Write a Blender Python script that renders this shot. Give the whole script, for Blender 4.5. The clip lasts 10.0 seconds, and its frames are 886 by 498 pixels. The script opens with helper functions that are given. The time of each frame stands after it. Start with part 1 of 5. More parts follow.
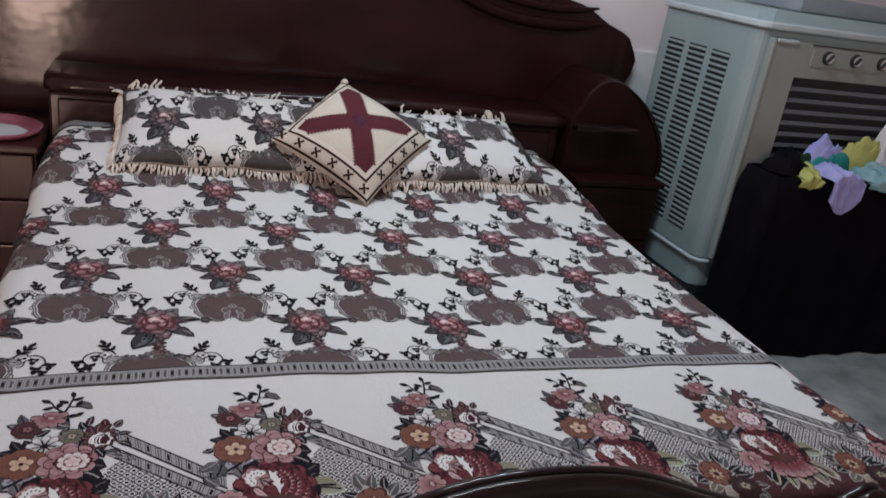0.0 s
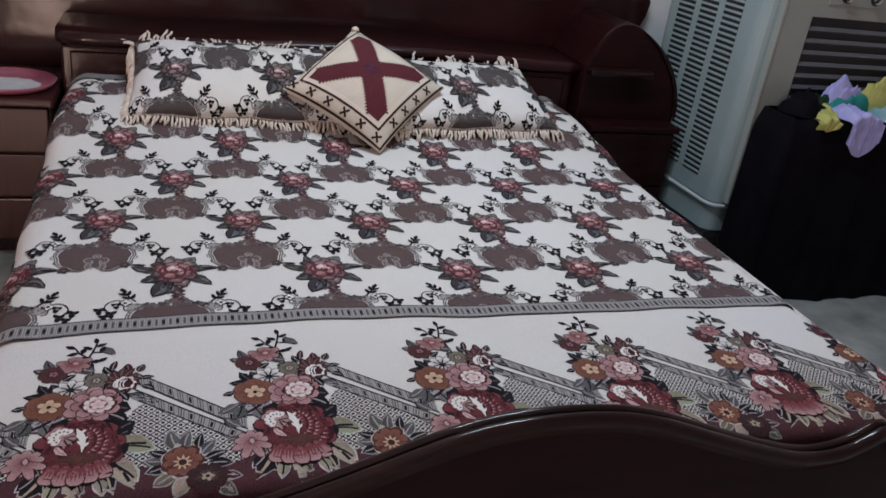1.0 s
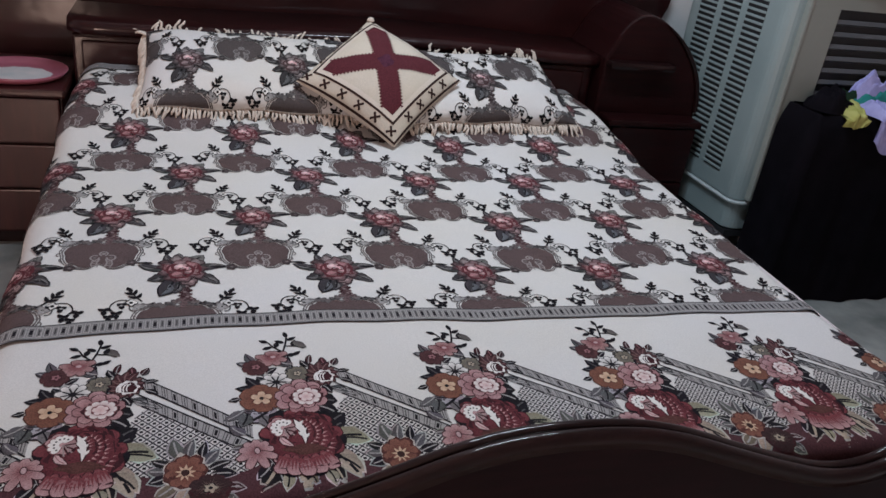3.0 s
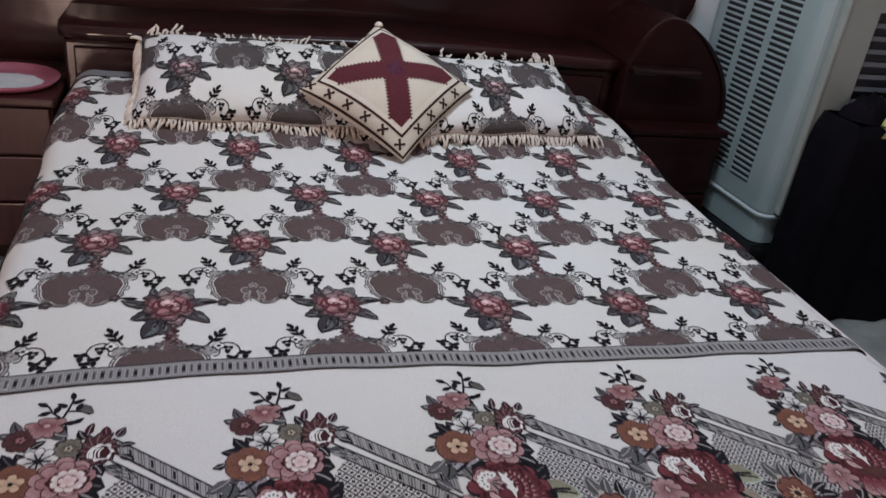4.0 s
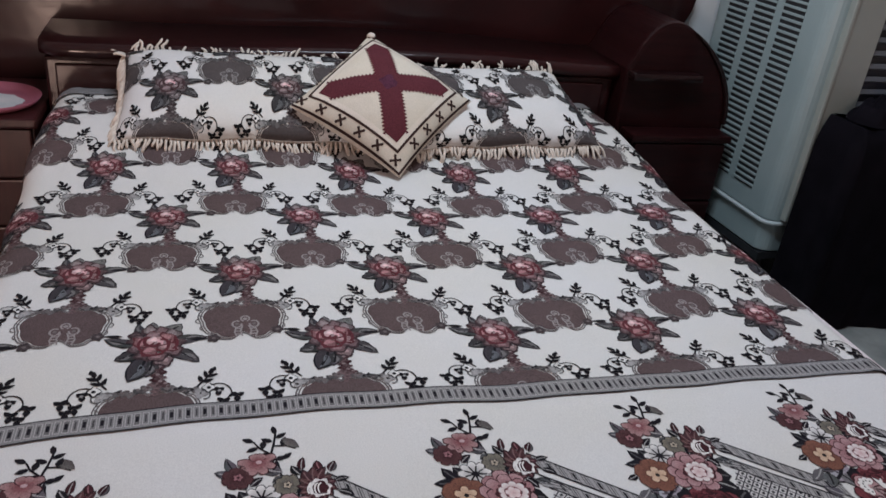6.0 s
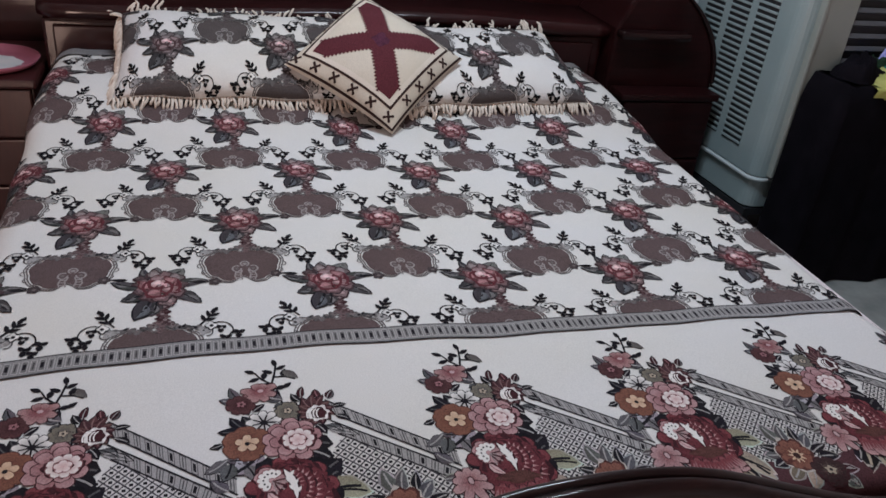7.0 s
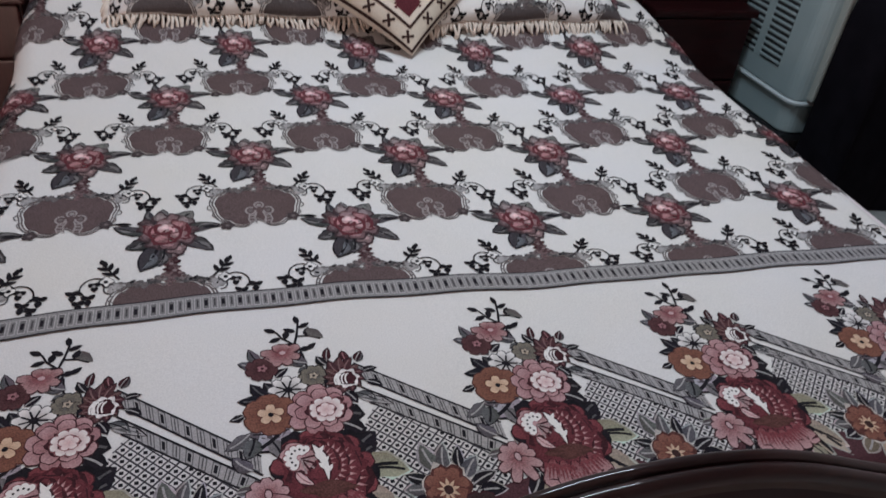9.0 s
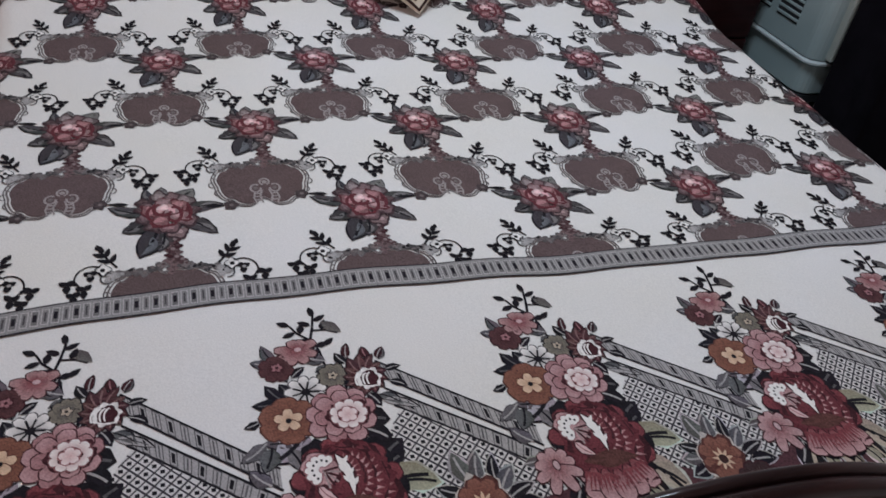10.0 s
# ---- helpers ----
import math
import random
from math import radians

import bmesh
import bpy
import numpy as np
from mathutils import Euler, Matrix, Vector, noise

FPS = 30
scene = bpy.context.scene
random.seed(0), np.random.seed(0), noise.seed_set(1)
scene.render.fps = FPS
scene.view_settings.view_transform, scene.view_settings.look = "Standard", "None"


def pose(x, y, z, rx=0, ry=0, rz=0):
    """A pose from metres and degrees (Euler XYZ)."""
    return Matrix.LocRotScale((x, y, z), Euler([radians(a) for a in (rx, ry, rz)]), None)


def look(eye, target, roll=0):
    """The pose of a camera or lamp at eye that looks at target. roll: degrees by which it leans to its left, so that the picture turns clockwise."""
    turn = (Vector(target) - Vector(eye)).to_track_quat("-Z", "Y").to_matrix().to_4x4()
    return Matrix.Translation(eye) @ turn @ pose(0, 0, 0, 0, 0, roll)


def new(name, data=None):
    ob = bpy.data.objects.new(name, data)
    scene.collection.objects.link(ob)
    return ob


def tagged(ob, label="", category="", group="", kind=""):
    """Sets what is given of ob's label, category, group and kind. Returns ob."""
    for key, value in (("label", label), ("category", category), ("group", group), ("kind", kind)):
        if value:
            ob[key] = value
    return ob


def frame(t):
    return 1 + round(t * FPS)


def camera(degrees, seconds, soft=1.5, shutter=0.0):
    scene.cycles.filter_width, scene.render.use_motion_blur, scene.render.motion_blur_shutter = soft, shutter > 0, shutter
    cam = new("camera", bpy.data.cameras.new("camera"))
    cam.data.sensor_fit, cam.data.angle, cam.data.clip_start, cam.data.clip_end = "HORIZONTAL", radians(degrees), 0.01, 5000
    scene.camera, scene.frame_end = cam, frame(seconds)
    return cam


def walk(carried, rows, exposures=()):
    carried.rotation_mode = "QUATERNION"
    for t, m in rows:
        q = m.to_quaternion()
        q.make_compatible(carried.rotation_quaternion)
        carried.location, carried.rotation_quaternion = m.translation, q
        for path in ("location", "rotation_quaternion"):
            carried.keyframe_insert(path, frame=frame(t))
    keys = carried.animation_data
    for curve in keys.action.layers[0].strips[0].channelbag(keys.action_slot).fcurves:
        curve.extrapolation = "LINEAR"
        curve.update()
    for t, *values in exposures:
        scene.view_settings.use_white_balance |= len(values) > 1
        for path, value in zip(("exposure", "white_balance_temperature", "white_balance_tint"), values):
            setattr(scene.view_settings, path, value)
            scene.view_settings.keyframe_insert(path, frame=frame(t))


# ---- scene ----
cam = camera(58.2, 10.0, shutter=0.4)
PATH = [
    (0, (-0.001, 0.161, 1.394), (0.643, 1.906, 0.659), 8.8),
    (0.5, (0.01, 0.146, 1.39), (0.642, 1.86, 0.576), 8.1),
    (1, (0.002, 0.144, 1.39), (0.608, 1.849, 0.538), 7.8),
    (1.5, (-0.005, 0.146, 1.393), (0.633, 1.806, 0.477), 8.6),
    (2, (-0.012, 0.157, 1.398), (0.605, 1.833, 0.498), 8.8),
    (2.5, (-0.003, 0.169, 1.392), (0.59, 1.868, 0.519), 8.3),
    (4, (0.062, 0.365, 1.399), (0.604, 2.065, 0.497), 7.9),
    (4.5, (0.069, 0.496, 1.414), (0.637, 2.222, 0.579), 7.5),
    (5, (0.075, 0.539, 1.411), (0.625, 2.26, 0.552), 6.8),
    (5.5, (0.074, 0.51, 1.408), (0.629, 2.213, 0.518), 6.7),
    (5.7, (0.076, 0.490, 1.408), (0.628, 2.195, 0.517), 6.9),
    (7, (0.066, 0.379, 1.391), (0.625, 2.042, 0.43), 6.7),
    (7.5, (0.072, 0.344, 1.386), (0.61, 2.009, 0.418), 6.6),
    (8, (0.072, 0.346, 1.376), (0.614, 1.976, 0.352), 7.0),
    (8.5, (0.061, 0.43, 1.378), (0.626, 2.017, 0.3), 8.1),
    (9, (0.054, 0.532, 1.361), (0.594, 2.082, 0.218), 7.2),
    (9.5, (0.053, 0.619, 1.342), (0.619, 2.055, 0.071), 8.7),
    (10, (0.03, 0.648, 1.342), (0.591, 2.116, 0.105), 8.2),
]
walk(cam, [(t, look(eye, target, roll)) for t, eye, target, roll in PATH])

# ---- world and light ----
world = bpy.data.worlds.new("world")
scene.world = world
world.use_nodes = True
wn = world.node_tree.nodes
sky = wn.new("ShaderNodeTexSky")
sky.sky_type, sky.sun_disc = "NISHITA", False
sky.sun_elevation, sky.sun_rotation = radians(40), radians(120)
world.node_tree.links.new(sky.outputs[0], wn["Background"].inputs[0])
wn["Background"].inputs[1].default_value = 0.1

ROOM_X0, ROOM_X1, ROOM_Y0, ROOM_Y1, ROOM_Z = -2.3, 3.7, -2.0, 3.42, 2.85
DOOR_X0, DOOR_X1, DOOR_Z = -1.52, -1.06, 2.05


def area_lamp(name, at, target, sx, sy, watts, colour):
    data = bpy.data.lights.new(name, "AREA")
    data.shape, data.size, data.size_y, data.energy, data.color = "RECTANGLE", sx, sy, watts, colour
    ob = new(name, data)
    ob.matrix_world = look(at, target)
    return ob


# Unseen lamp in the inferred doorway, tinted warm for the headboard's glow.
area_lamp("doorway_warm_lamp", ((DOOR_X0 + DOOR_X1) / 2, ROOM_Y0 - 0.06, 0.60), (0.2, 3.0, 0.6), 0.42, 1.16, 50, (1.0, 0.69, 0.57))
# Overhead lamp, unseen and assumed; placed to light the bed evenly.
area_lamp("unseen_ceiling_lamp", (0.70, 2.08, ROOM_Z - 0.085), (0.70, 2.08, 0.0), 1.15, 0.06, 37.0, (0.755, 0.872, 1.0))


# ---- materials ----
def material(name, rough=0.5, metal=0.0):
    m = bpy.data.materials.new(name)
    m.use_nodes = True
    b = m.node_tree.nodes["Principled BSDF"]
    b.inputs["Roughness"].default_value, b.inputs["Metallic"].default_value = rough, metal
    return m, m.node_tree.nodes, m.node_tree.links, b


def mapped(nodes, links, scale, stretch=(1, 1, 1), detail=4.0, rough=0.55):
    co = nodes.new("ShaderNodeTexCoord")
    mp = nodes.new("ShaderNodeMapping")
    mp.inputs["Scale"].default_value = stretch
    tx = nodes.new("ShaderNodeTexNoise")
    tx.inputs["Scale"].default_value, tx.inputs["Detail"].default_value, tx.inputs["Roughness"].default_value = scale, detail, rough
    links.new(co.outputs["Object"], mp.inputs[0])
    links.new(mp.outputs[0], tx.inputs["Vector"])
    return tx


def ramp(nodes, links, source, stops):
    r = nodes.new("ShaderNodeValToRGB")
    while len(r.color_ramp.elements) < len(stops):
        r.color_ramp.elements.new(0.5)
    for e, (p, c) in zip(r.color_ramp.elements, stops):
        e.position, e.color = p, (*c, 1)
    links.new(source.outputs[0], r.inputs[0])
    return r


def bump(nodes, links, source, b, strength, distance):
    n = nodes.new("ShaderNodeBump")
    n.inputs["Strength"].default_value, n.inputs["Distance"].default_value = strength, distance
    links.new(source.outputs[0], n.inputs["Height"])
    links.new(n.outputs[0], b.inputs["Normal"])
    return n


def mixed(name, c1, c2, scale, rough, stretch=(1, 1, 1), bump_by=0.0, bump_scale=200.0, metal=0.0, coat=0.0, rough2=None, spec=0.5, coat_rough=0.14):
    """Two tones of one surface, a finer grain in its relief and gloss."""
    m, n, l, b = material(name, rough, metal)
    tx = mapped(n, l, scale, stretch)
    r = ramp(n, l, tx, [(0.3, c1), (0.7, c2)])
    l.new(r.outputs[0], b.inputs["Base Color"])
    fine = mapped(n, l, bump_scale, stretch, 2.0)
    if bump_by:
        relief = bump(n, l, fine, b, 0.5, bump_by)
        if coat:
            l.new(relief.outputs[0], b.inputs["Coat Normal"])
    mr = n.new("ShaderNodeMapRange")
    mr.inputs["To Min"].default_value, mr.inputs["To Max"].default_value = rough * 0.8, (rough2 or rough * 1.25)
    l.new(tx.outputs[0], mr.inputs[0])
    l.new(mr.outputs[0], b.inputs["Roughness"])
    b.inputs["Specular IOR Level"].default_value = spec
    if coat:
        b.inputs["Coat Weight"].default_value, b.inputs["Coat Roughness"].default_value = coat, coat_rough
    return m


WOOD = mixed("polished_dark_wood", (0.0085, 0.0032, 0.0036), (0.0180, 0.0062, 0.0064), 7, 0.34, (1, 1, 9), coat=0.75, spec=0.08, coat_rough=0.06)
WOOD_FT = mixed("dark_board_wood", (0.0080, 0.0036, 0.0046), (0.0150, 0.0062, 0.0078), 6, 0.36, (1, 9, 9), 0.0002, 60, coat=0.08, spec=0.12)
WOOD_DK = mixed("dark_varnished_wood", (0.0120, 0.0030, 0.0034), (0.0215, 0.0050, 0.0056), 6, 0.36, (1, 9, 9), 0.0002, 60, coat=0.14, spec=0.13, coat_rough=0.10)
WOOD_RED = mixed("polished_red_wood", (0.026, 0.0062, 0.0060), (0.046, 0.0115, 0.0105), 5, 0.36, (9, 9, 1), 0.0002, 60, coat=0.2, spec=0.35)
WOOD_X = mixed("polished_panel_wood", (0.0145, 0.0032, 0.0036), (0.0270, 0.0060, 0.0062), 4, 0.42, (1, 1.2, 1.6), 0.0036, 6, coat=0.50, spec=0.10, coat_rough=0.125)
PAINT = mixed("wall_paint", (0.74, 0.68, 0.69), (0.82, 0.76, 0.77), 3, 0.6, bump_by=0.001, bump_scale=90)
DADO = mixed("glazed_dado_tile", (0.70, 0.735, 0.75), (0.78, 0.81, 0.825), 4, 0.22)
MARBLE = mixed("floor_marble", (0.20, 0.23, 0.225), (0.42, 0.45, 0.44), 5, 0.16)
COOLER = mixed("cooler_plastic", (0.250, 0.334, 0.345), (0.298, 0.382, 0.392), 3, 0.42, bump_by=0.0002, bump_scale=300)
COOLER_FRONT = mixed("cooler_front_plastic", (0.250, 0.288, 0.268), (0.305, 0.340, 0.315), 3, 0.42, bump_by=0.0002, bump_scale=300)
COOLER_TRIM = mixed("cooler_trim", (0.42, 0.50, 0.52), (0.50, 0.575, 0.59), 6, 0.4)
BLACK = mixed("black_slot", (0.012, 0.014, 0.018), (0.02, 0.024, 0.028), 20, 0.6)
LOUVER = mixed("louver_plastic", (0.080, 0.092, 0.105), (0.105, 0.118, 0.132), 4, 0.45, bump_by=0.0002, bump_scale=300)
CHROME = mixed("chrome", (0.6, 0.6, 0.6), (0.7, 0.7, 0.7), 20, 0.2, metal=1.0)
DARK_CLOTH = mixed("dark_cloth", (0.0040, 0.0036, 0.0056), (0.0085, 0.0076, 0.0110), 12, 0.9, bump_by=0.0006, bump_scale=500, spec=0.05)
TRAY_PINK = mixed("pink_plastic", (0.30, 0.09, 0.13), (0.38, 0.12, 0.165), 8, 0.3)
TRAY_PALE = mixed("pale_print", (0.50, 0.55, 0.56), (0.68, 0.66, 0.66), 14, 0.35)
FRINGE = mixed("cream_yarn", (0.58, 0.51, 0.44), (0.76, 0.69, 0.61), 40, 0.95, bump_by=0.0008, bump_scale=900, spec=0.15)


def cloth_material(name, rough=0.92):
    """Woven cloth: the dyed yarns come from the attribute "dye", thread and fade from noise."""
    m, n, l, b = material(name, rough)
    at = n.new("ShaderNodeAttribute")
    at.attribute_name = "dye"
    weave = mapped(n, l, 420, (1, 1, 1), 2.0)
    soft = mapped(n, l, 2.6, (1, 1, 1), 3.0)
    r1 = ramp(n, l, weave, [(0.30, (0.60, 0.60, 0.61)), (0.70, (1.25, 1.25, 1.24))])
    r2 = ramp(n, l, soft, [(0.3, (0.985, 0.970, 0.925)), (0.7, (1.005, 1.010, 1.035))])
    m1, m2 = n.new("ShaderNodeMix"), n.new("ShaderNodeMix")
    for mx, a, c in ((m1, at.outputs["Color"], r1), (m2, m1.outputs[2], r2)):
        mx.data_type, mx.blend_type = "RGBA", "MULTIPLY"
        mx.inputs[0].default_value = 1.0
        l.new(a, mx.inputs[6])
        l.new(c.outputs[0], mx.inputs[7])
    grey = n.new("ShaderNodeRGBToBW")
    l.new(at.outputs["Color"], grey.inputs[0])
    how = n.new("ShaderNodeMapRange")
    how.inputs["From Min"].default_value, how.inputs["From Max"].default_value = 0.15, 0.6
    how.inputs["To Min"].default_value, how.inputs["To Max"].default_value = 1.0, 0.22
    l.new(grey.outputs[0], how.inputs[0])
    l.new(how.outputs[0], m1.inputs[0])
    l.new(m2.outputs[2], b.inputs["Base Color"])
    bump(n, l, weave, b, 0.35, 0.0008)
    b.inputs["Specular IOR Level"].default_value = 0.12
    return m


CLOTH = cloth_material("woven_cotton")


# ---- building helpers ----
def thing(name, label, category, group="", kind="", at=(0, 0, 0)):
    ob = new(name)
    ob.location = at
    ob.empty_display_size = 0.1
    return tagged(ob, label, category, group, kind)


def part(name, bm, mat, parent, label="", smooth=False):
    me = bpy.data.meshes.new(name)
    bm.to_mesh(me)
    bm.free()
    me.materials.append(mat)
    if smooth:
        me.polygons.foreach_set("use_smooth", [True] * len(me.polygons))
    ob = new(name, me)
    if parent:
        ob.parent = parent
        ob.matrix_parent_inverse = Matrix.Translation(-Vector(parent.location)) if not parent.parent else Matrix()
    return tagged(ob, label)


def box(bm, x0, x1, y0, y1, z0, z1, bevel=0.0, m=None):
    made = bmesh.ops.create_cube(bm, size=1)["verts"]
    for v in made:
        v.co = Vector((x0 + (v.co.x + 0.5) * (x1 - x0), y0 + (v.co.y + 0.5) * (y1 - y0), z0 + (v.co.z + 0.5) * (z1 - z0)))
    edges = list({e for v in made for e in v.link_edges})
    if bevel:
        out = bmesh.ops.bevel(bm, geom=edges, offset=bevel, segments=2, profile=0.6, affect="EDGES")
        made = [v for v in bm.verts if v in set(out["verts"]) or v in set(made)]
    if m is not None:
        for v in made:
            if v.is_valid:
                v.co = m @ v.co
    return bm


def boxed(*args, **kw):
    return box(bmesh.new(), *args, **kw)


def tube(bm, points, radii, sides=8, closed_ends=True):
    """A round bar along points."""
    points = [Vector(p) for p in points]
    if not hasattr(radii, "__len__"):
        radii = [radii] * len(points)
    rings = []
    up = Vector((0, 0, 1))
    for i, p in enumerate(points):
        d = (points[min(i + 1, len(points) - 1)] - points[max(i - 1, 0)]).normalized()
        side = d.cross(up)
        if side.length < 1e-3:
            side = d.cross(Vector((1, 0, 0)))
        side.normalize()
        other = side.cross(d)
        rings.append([bm.verts.new(p + radii[i] * (math.cos(a) * side + math.sin(a) * other)) for a in (2 * math.pi * k / sides for k in range(sides))])
    for a, b in zip(rings, rings[1:]):
        for k in range(sides):
            bm.faces.new((a[k], a[(k + 1) % sides], b[(k + 1) % sides], b[k]))
    if closed_ends:
        bm.faces.new(list(reversed(rings[0])))
        bm.faces.new(rings[-1])
    return bm


def swept(bm, path, section):
    """A moulding: section points (across, up) carried along path, a list of (origin, across axis, up axis)."""
    rings = [[bm.verts.new(o + s * a + h * u) for s, h in section] for o, a, u in path]
    n = len(section)
    for r, q in zip(rings, rings[1:]):
        for k in range(n):
            bm.faces.new((r[k], r[(k + 1) % n], q[(k + 1) % n], q[k]))
    bm.faces.new(list(reversed(rings[0])))
    bm.faces.new(rings[-1])
    bmesh.ops.recalc_face_normals(bm, faces=bm.faces)
    return bm


def prism(bm, outline, y0, y1, bevel=0.0):
    """An upright board: outline of (x, z) points, from y0 to y1."""
    f = bm.faces.new([bm.verts.new((x, y0, z)) for x, z in outline])
    ext = bmesh.ops.extrude_face_region(bm, geom=[f])["geom"]
    for v in ext:
        if isinstance(v, bmesh.types.BMVert):
            v.co.y = y1
    bmesh.ops.recalc_face_normals(bm, faces=bm.faces)
    if bevel:
        bmesh.ops.bevel(bm, geom=[e for e in bm.edges if abs(e.verts[0].co.y - e.verts[1].co.y) < 1e-6], offset=bevel, segments=2, profile=0.6, affect="EDGES")
    return bm


def curve_at(knots, x):
    """A smooth height along x through the knots."""
    xs = [k[0] for k in knots]
    if x <= xs[0]:
        return knots[0][1]
    if x >= xs[-1]:
        return knots[-1][1]
    i = max(k for k in range(len(xs) - 1) if xs[k] <= x)

    def slope(j):
        if j == 0 or j == len(xs) - 1:
            return 0.0
        return (knots[j + 1][1] - knots[j - 1][1]) / (xs[j + 1] - xs[j - 1])

    h = xs[i + 1] - xs[i]
    t = (x - xs[i]) / h
    return ((2 * t**3 - 3 * t**2 + 1) * knots[i][1] + (t**3 - 2 * t**2 + t) * h * slope(i)
            + (-2 * t**3 + 3 * t**2) * knots[i + 1][1] + (t**3 - t**2) * h * slope(i + 1))


# ---- room ----
def room():
    t = 0.12
    floor = part("floor", boxed(ROOM_X0 - t, ROOM_X1 + t, ROOM_Y0 - t, ROOM_Y1 + t, -0.1, 0.0), MARBLE, None)
    tagged(floor, "polished grey green marble floor with pale veins", "floor", kind="structure")
    tagged(part("ceiling", boxed(ROOM_X0 - t, ROOM_X1 + t, ROOM_Y0 - t, ROOM_Y1 + t, ROOM_Z, ROOM_Z + 0.1), PAINT, None),
           "plain painted ceiling of the bedroom", "ceiling", kind="structure")
    walls = (("wall_north", boxed(ROOM_X0 - t, ROOM_X1 + t, ROOM_Y1, ROOM_Y1 + t, 0, ROOM_Z)),
             ("wall_west", boxed(ROOM_X0 - t, ROOM_X0, ROOM_Y0, ROOM_Y1, 0, ROOM_Z)),
             ("wall_east", boxed(ROOM_X1, ROOM_X1 + t, ROOM_Y0, ROOM_Y1, 0, ROOM_Z)))
    for name, bm in walls:
        tagged(part(name, bm, PAINT, None), "pale pinkish painted bedroom wall", "wall", kind="structure")
    bm = bmesh.new()
    box(bm, ROOM_X0 - t, DOOR_X0, ROOM_Y0 - t, ROOM_Y0, 0, ROOM_Z)
    box(bm, DOOR_X1, ROOM_X1 + t, ROOM_Y0 - t, ROOM_Y0, 0, ROOM_Z)
    box(bm, DOOR_X0, DOOR_X1, ROOM_Y0 - t, ROOM_Y0, DOOR_Z, ROOM_Z)
    tagged(part("wall_south", bm, PAINT, None), "pale painted wall with an open doorway", "wall", kind="structure")
    tagged(part("trim", boxed(ROOM_X0, ROOM_X1, ROOM_Y1 - 0.012, ROOM_Y1, 0, 1.02, 0.003), DADO, None),
           "bluish white glazed tile dado on the wall", "trim", kind="structure")
    # Out-of-view tube fixture, added to go with the assumed ceiling lamp.
    tl = thing("assumed_tube_light", "assumed white tube light batten on the ceiling, out of view", "lamp", at=(0.70, 2.08, ROOM_Z))
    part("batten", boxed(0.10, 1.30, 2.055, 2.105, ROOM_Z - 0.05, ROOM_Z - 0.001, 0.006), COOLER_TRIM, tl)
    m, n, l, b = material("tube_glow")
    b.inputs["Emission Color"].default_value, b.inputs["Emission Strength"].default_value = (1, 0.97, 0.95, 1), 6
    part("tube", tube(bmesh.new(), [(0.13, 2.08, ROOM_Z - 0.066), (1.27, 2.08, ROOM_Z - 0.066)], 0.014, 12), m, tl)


room()


# ---- cloth patterns: pieces of dyed weave in cloth coordinates ----
CREAM, PALE = (0.676, 0.667, 0.645), (0.76, 0.74, 0.72)
MED, GROUND = (0.136, 0.082, 0.082), (0.085, 0.037, 0.044)
DRED, PINK, LPINK = (0.060, 0.014, 0.020), (0.31, 0.120, 0.136), (0.50, 0.315, 0.325)
DARK, GREY, LGREY, TAUPE = (0.014, 0.012, 0.017), (0.098, 0.093, 0.098), (0.33, 0.315, 0.31), (0.185, 0.145, 0.142)
OLIVE, STRAW = (0.16, 0.130, 0.092), (0.42, 0.335, 0.24)


